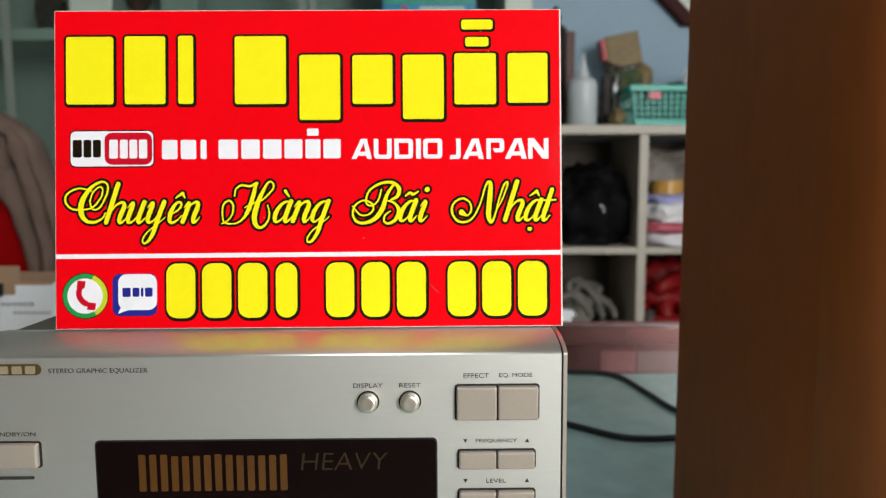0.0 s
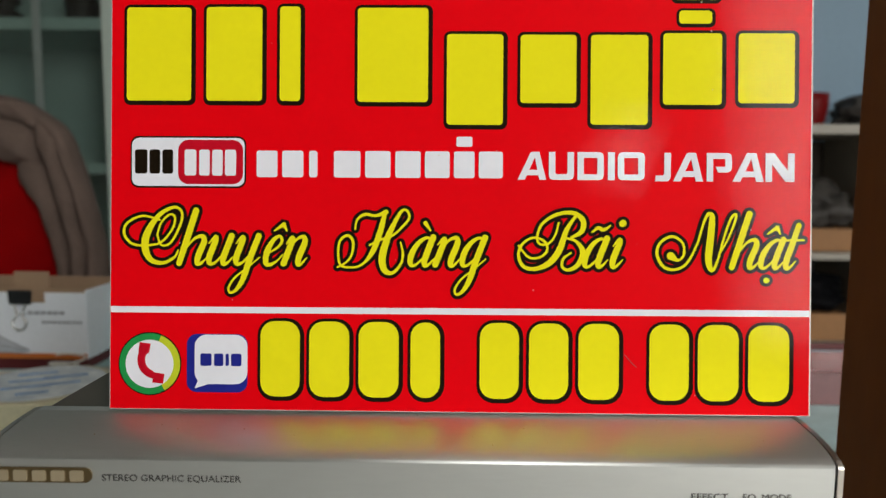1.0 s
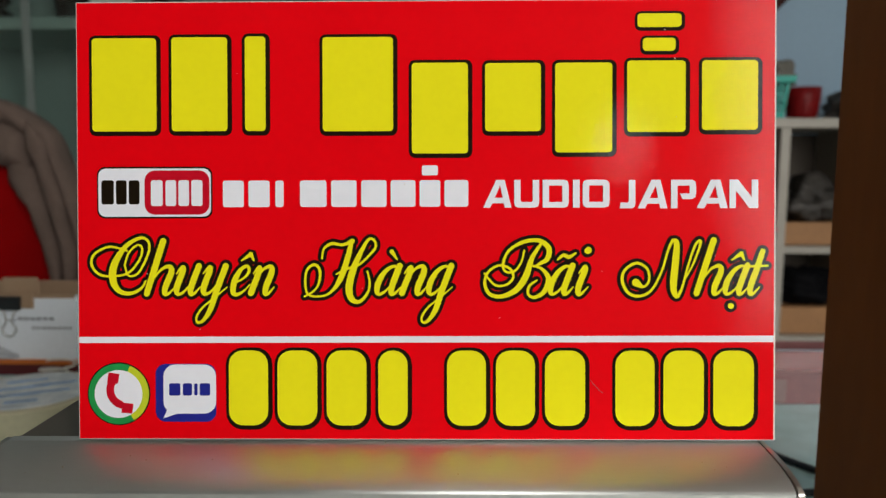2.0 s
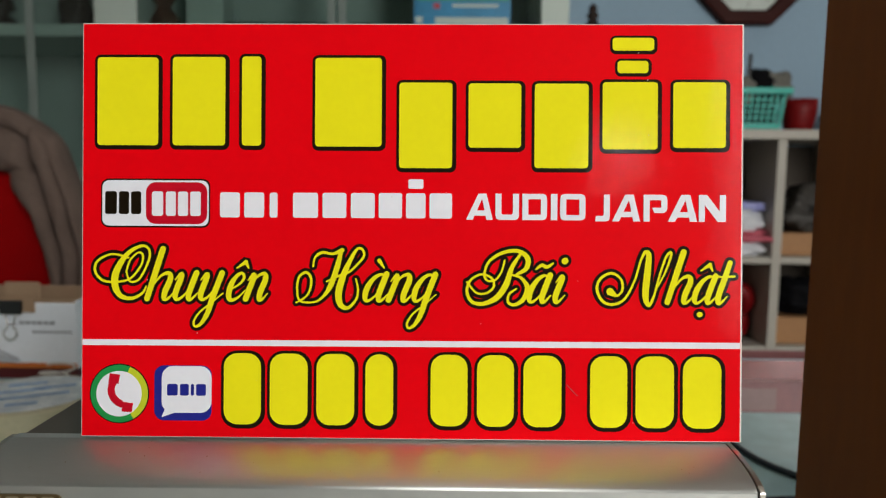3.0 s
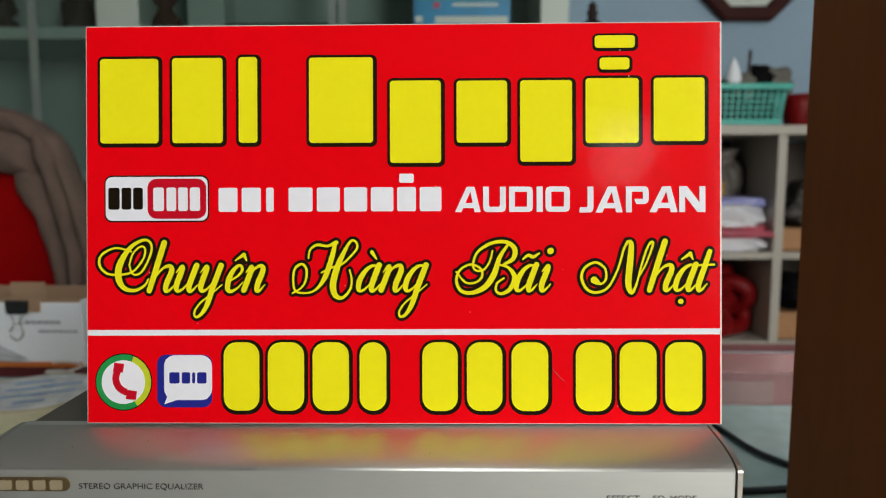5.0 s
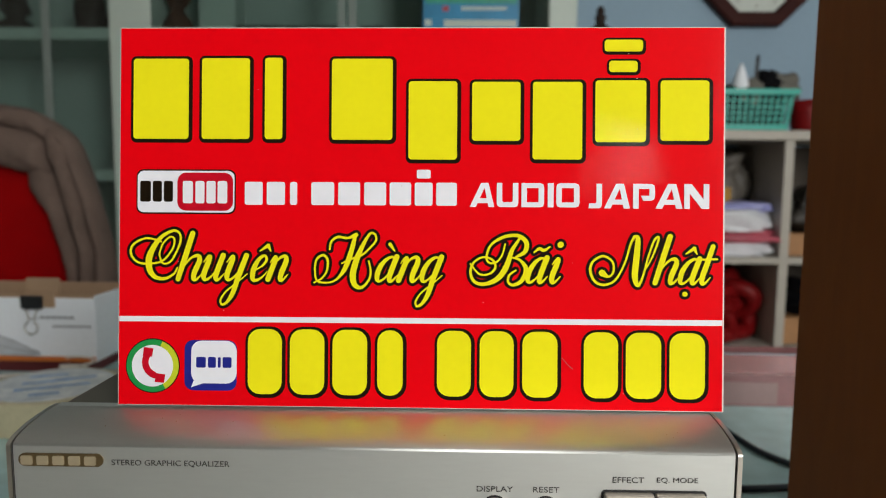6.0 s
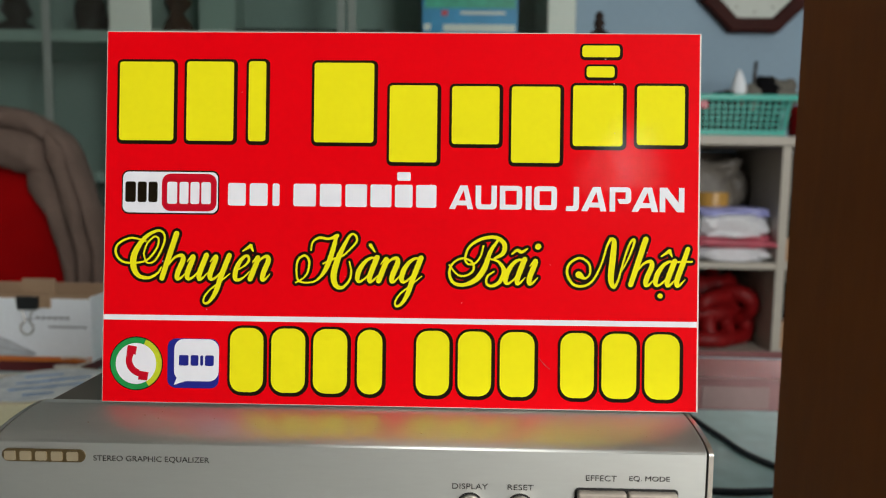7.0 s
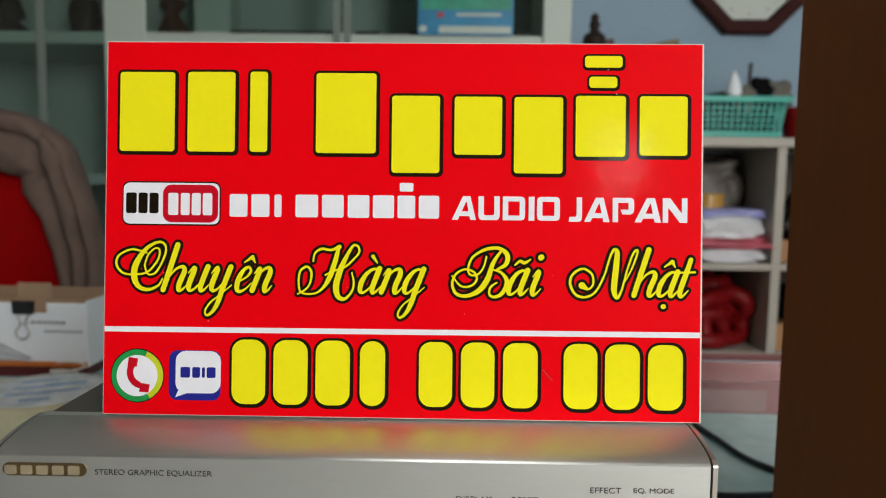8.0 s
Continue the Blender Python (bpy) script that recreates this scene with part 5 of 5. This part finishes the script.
# things on top of the shelf unit
UT = 1.1052
bottle = thing("glue_bottle", (0.507, 2.45, UT), "milky plastic squeeze bottle with a pointed nozzle", "bottle")
bm = lathe([(0.045, 0), (0.049, 0.004), (0.049, 0.135), (0.046, 0.150), (0.030, 0.160)], (0.507, 2.455, UT), 32)
part("bottle_body", bm, BOTTLE, bottle, smooth=True)
part("nozzle", lathe([(0.022, 0.1602), (0.020, 0.172), (0.011, 0.205), (0.005, 0.236), (0.004, 0.240)], (0.507, 2.455, UT), 20), BOTTLE, bottle, smooth=True)
flask = thing("dark_flask", (0.432, 2.58, UT), "dark brown tall flask with a knobbed stopper on the shelf unit", "flask")
part("flask_body", lathe([(0.036, 0), (0.040, 0.004), (0.040, 0.335), (0.036, 0.352), (0.022, 0.362)], (0.432, 2.58, UT), 24), DARK_WOOD, flask, smooth=True)
part("stopper", lathe([(0.020, 0.3622), (0.014, 0.375), (0.021, 0.388), (0.012, 0.402), (0.016, 0.412), (0.005, 0.428)], (0.432, 2.58, UT), 20), DARK_WOOD, flask, smooth=True)
carton2 = thing("rosy_carton", (0.49, 2.66, UT), "dull rosy brown slim carton beside the flask", "box")
part("carton_body", box((0.470, 2.63, UT + 0.0002), (0.512, 2.70, UT + 0.352), 0.002), ROSY, carton2)


def basket():
    x0, x1, y0, y1, z0, z1 = 0.665, 1.045, 2.425, 2.68, UT, UT + 0.135
    b = thing("plastic_basket", ((x0 + x1) / 2, (y0 + y1) / 2, z0), "teal green latticed plastic basket full of clutter", "basket")
    t = 0.012
    part("basket_floor", box((x0 + t, y0 + t, z0 + 0.0002), (x1 - t, y1 - t, z0 + 0.004)), TEAL_PLASTIC, b)
    bm = box((x0 - 0.008, y0 - 0.008, z1 - 0.020), (x1 + 0.008, y0 + 0.006, z1), 0.003)
    box((x0 - 0.008, y1 - 0.006, z1 - 0.020), (x1 + 0.008, y1 + 0.008, z1), 0.003, bm=bm)
    box((x0 - 0.008, y0 + 0.0061, z1 - 0.020), (x0 + 0.006, y1 - 0.0061, z1), 0.003, bm=bm)
    box((x1 - 0.006, y0 + 0.0061, z1 - 0.020), (x1 + 0.008, y1 - 0.0061, z1), 0.003, bm=bm)
    part("rim", bm, TEAL_PLASTIC, b, "broad teal rim")
    for ya, yb, na in ((y0, y0 + 0.003, "front_lattice"), (y1 - 0.003, y1, "back_lattice")):
        bm = bmesh.new()
        for i in range(18):
            x = x0 + t + (x1 - x0 - 2 * t) * i / 17
            box((x - 0.0027, ya + 0.001 + (ya == y0) * 0.004, z0 + 0.004), (x + 0.0027, yb + (ya == y0) * 0.004, z1 - 0.02), bm=bm)
        for z in (0.004, 0.038, 0.057, 0.076, 0.095):
            box((x0 + t * 0.5, ya + (ya == y0) * 0.004, z0 + z), (x1 - t * 0.5, yb - 0.001 + (ya == y0) * 0.004, z0 + z + (0.018 if z == 0.004 else 0.0045)), bm=bm)
        part(na, bm, TEAL_PLASTIC, b)
    for xa in (x0 + 0.003, x1 - 0.006):
        bm = bmesh.new()
        for i in range(14):
            y = y0 + t + (y1 - y0 - 2 * t) * i / 13
            box((xa, y - 0.0035, z0 + 0.004), (xa + 0.003, y + 0.0035, z1 - 0.02), bm=bm)
        for z in (0.004, 0.052, 0.096):
            box((xa + 0.0005, y0 + t, z0 + z), (xa + 0.0025, y1 - t, z0 + z + 0.012), bm=bm)
        part("side_lattice", bm, TEAL_PLASTIC, b)
    for piece in b.children:  # walls draw in towards the floor
        for v in piece.data.vertices:
            k = 1 - 0.085 * min(1, (z1 - v.co.z) / (z1 - z0))
            v.co.x = (x0 + x1) / 2 + (v.co.x - (x0 + x1) / 2) * k
            v.co.y = (y0 + y1) / 2 + (v.co.y - (y0 + y1) / 2) * k
    part("paper_tag", box((0.722, y0 - 0.0100, z1 - 0.046), (0.762, y0 - 0.0085, z1 - 0.022)), PINK_BAG, b, "small pinkish paper tag")
    # black filler, added so the lattice holes read as dark
    heap("oddment", 0.86, 2.55, z0 + 0.004, (0.145, 0.088, 0.080), 41, BLACK_CLOTH, "dark filler heap added to shade the basket's lattice holes", "oddments", 0.35, 0.65)
    heap("grey_cloth", 0.90, 2.50, z0 + 0.085, (0.055, 0.04, 0.045), 42, GREY_CLOTH, "grey cloth on the heap in the basket", "cloth", 0.5)
    heap("brown_pouch", 1.03, 2.56, z0 + 0.10, (0.075, 0.06, 0.058), 43, GREY_CLOTH, "greyish brown pouch on the heap in the basket", "pouch", 0.4)
    heap("dark_pouch", 0.985, 2.52, z0 + 0.105, (0.055, 0.04, 0.055), 44, BLACK_CLOTH, "dark pouch on the heap in the basket", "pouch", 0.3)
    tagged(part("white_cone", lathe([(0.028, 0), (0.027, 0.02), (0.016, 0.060), (0.004, 0.088)], (0.885, 2.49, z0 + 0.135), 14), CARD_WHITE, smooth=True), "small white plastic nozzle in the basket", "nozzle")
    tagged(part("black_stick", tube([(0.930, 2.49, z0 + 0.10), (0.938, 2.49, z0 + 0.250)], 0.0065, 8), CLIP_BLACK, smooth=True), "short black stick upright in the basket", "stick")


basket()
stand = thing("dark_carton", (0.70, 2.72, UT), "dark brown carton standing behind the basket", "box")
part("carton_body", box((0.655, 2.68, UT + 0.0002), (0.775, 2.77, UT + 0.222), 0.003), DARK_CLUTTER, stand)
ob = thing("olive_carton", (0.715, 2.72, UT + 0.2225), "olive brown carton with a red end, perched askew", "box")
ob.matrix_basis = pose(0.715, 2.72, UT + 0.236, 0, -11, 0)
ob["world_parts"] = 0
part("carton_body", box((-0.062, -0.035, 0), (0.062, 0.035, 0.120), 0.003), OLIVE_CARD, ob)
part("red_end", box((-0.080, -0.034, 0.035), (-0.0622, 0.034, 0.112), 0.002), RED_CARD, ob)
heap("green_cloth", 0.70, 2.64, UT + 0.14, (0.055, 0.035, 0.045), 61, GREEN_CLOTH, "green cloth in the clutter behind the basket", "cloth", 0.5)
heap("brown_pouch", 0.765, 2.66, UT + 0.12, (0.035, 0.035, 0.065), 62, OLIVE_CARD, "brown pouch in the clutter behind the basket", "pouch", 0.3)
scrap = thing("paper_scrap", (0.672, 2.60, UT), "torn white paper scrap propped in the clutter", "paper")
part("paper_sheet", slab([(0.648, UT + 0.0004), (0.682, UT + 0.0004), (0.690, UT + 0.165), (0.664, UT + 0.195), (0.652, UT + 0.150)], 2.612, 2.616), CARD_WHITE, scrap)
stand_ob = thing("wooden_stand", (0.625, 2.56, UT), "small dark wooden stand leaning beside the basket", "stand")
for pts in ([(0.604, UT + 0.0004), (0.612, UT + 0.0004), (0.630, UT + 0.225), (0.621, UT + 0.227)], [(0.640, UT + 0.0004), (0.648, UT + 0.0004), (0.666, UT + 0.215), (0.658, UT + 0.217)],
            [(0.6215, UT + 0.2275), (0.6195, UT + 0.2165), (0.6575, UT + 0.2055), (0.6585, UT + 0.2175)], [(0.6125, UT + 0.012), (0.6120, UT + 0.002), (0.6395, UT + 0.002), (0.6405, UT + 0.012)]):
    part("stand_bar", slab(pts, 2.552, 2.562), DARK_WOOD, stand_ob)
carving(0.628, 2.62, UT, 0.070, 0.20, 51, DARK_CLUTTER, "dark metal ornament on the shelf unit", "figurine", "figurine")
heap("brown_pouch", 0.635, 2.50, UT, (0.025, 0.04, 0.035), 52, OLIVE_CARD, "brown pouch beside the basket", "pouch", 0.3)
rb = thing("red_bowl", (1.13, 2.55, UT), "dark red plastic bowl on the shelf unit", "bowl")
part("bowl_body", lathe([(0.040, 0), (0.048, 0.02), (0.056, 0.07), (0.058, 0.11), (0.054, 0.11), (0.052, 0.07)], (1.135, 2.55, UT), 28), RED_CLOTH, rb, smooth=True)
heap("dark_cloth", 1.34, 2.58, UT, (0.09, 0.09, 0.06), 53, DARK_CLUTTER, "dark cloth heaped on the shelf unit", "cloth", 0.5)

# ---- wall clock ----
KX, KZ, KY = 1.054, 1.728, ROOM_N - 0.002
clock = thing("wall_clock", (KX, KY, KZ), "octagonal dark red-brown wooden wall clock", "clock")


def octagon(r):
    return [(KX + r * math.cos(radians(22.5 + 45 * k)), KZ + r * math.sin(radians(22.5 + 45 * k))) for k in range(8)]


def octagon_ring(r0, r1, ya, yb):
    bm = bmesh.new()
    loops = [[bm.verts.new((x, y, z)) for x, z in octagon(r)] for r, y in ((r1, yb), (r1, ya + 0.006), (r1 - 0.008, ya), (r0 + 0.010, ya), (r0, ya + 0.012), (r0, yb))]
    for a, b in zip(loops, loops[1:] + loops[:1]):
        for k in range(8):
            bm.faces.new((a[k], a[(k + 1) % 8], b[(k + 1) % 8], b[k]))
    bmesh.ops.recalc_face_normals(bm, faces=bm.faces)
    return bm


part("clock_frame", octagon_ring(0.172, 0.2285, KY - 0.045, KY), CLOCK_WOOD, clock, "polished octagonal wooden frame")
part("clock_face", slab(octagon(0.171), KY - 0.02, KY - 0.014), CLOCK_FACE, clock, "pale clock face")
for k in range(12):
    a = radians(30 * k)
    x, z = KX + 0.135 * math.sin(a), KZ + 0.135 * math.cos(a)
    part("hour_mark", slab(circle(x, z, 0.0055, 10), KY - 0.022, KY - 0.0205), CLOCK_MARK, clock)
for a, l, w in ((-60, 0.075, 0.007), (60, 0.11, 0.005)):
    a = radians(a)
    dx, dz = math.sin(a), math.cos(a)
    part("clock_pointer", slab([(KX - w * dz, KZ + w * dx), (KX + l * dx, KZ + l * dz), (KX + w * dz, KZ - w * dx)], KY - 0.026, KY - 0.0245), CLOCK_MARK, clock)

# ---- floor tiles ----
tile = bpy.data.meshes.new("floor_tile")
tb = box((0.002, 0.002, -0.004), (0.598, 0.598, 0.0))
tb.to_mesh(tile)
tb.free()
tile.materials.append(FLOOR)
ground = bpy.data.objects["floor"]
for i in range(9):
    for j in range(9):
        t_ob = link("floor_tile", tile, ground)
        t_ob.location = (ROOM_W + 0.6 * i, ROOM_S + 0.6 * j, 0)
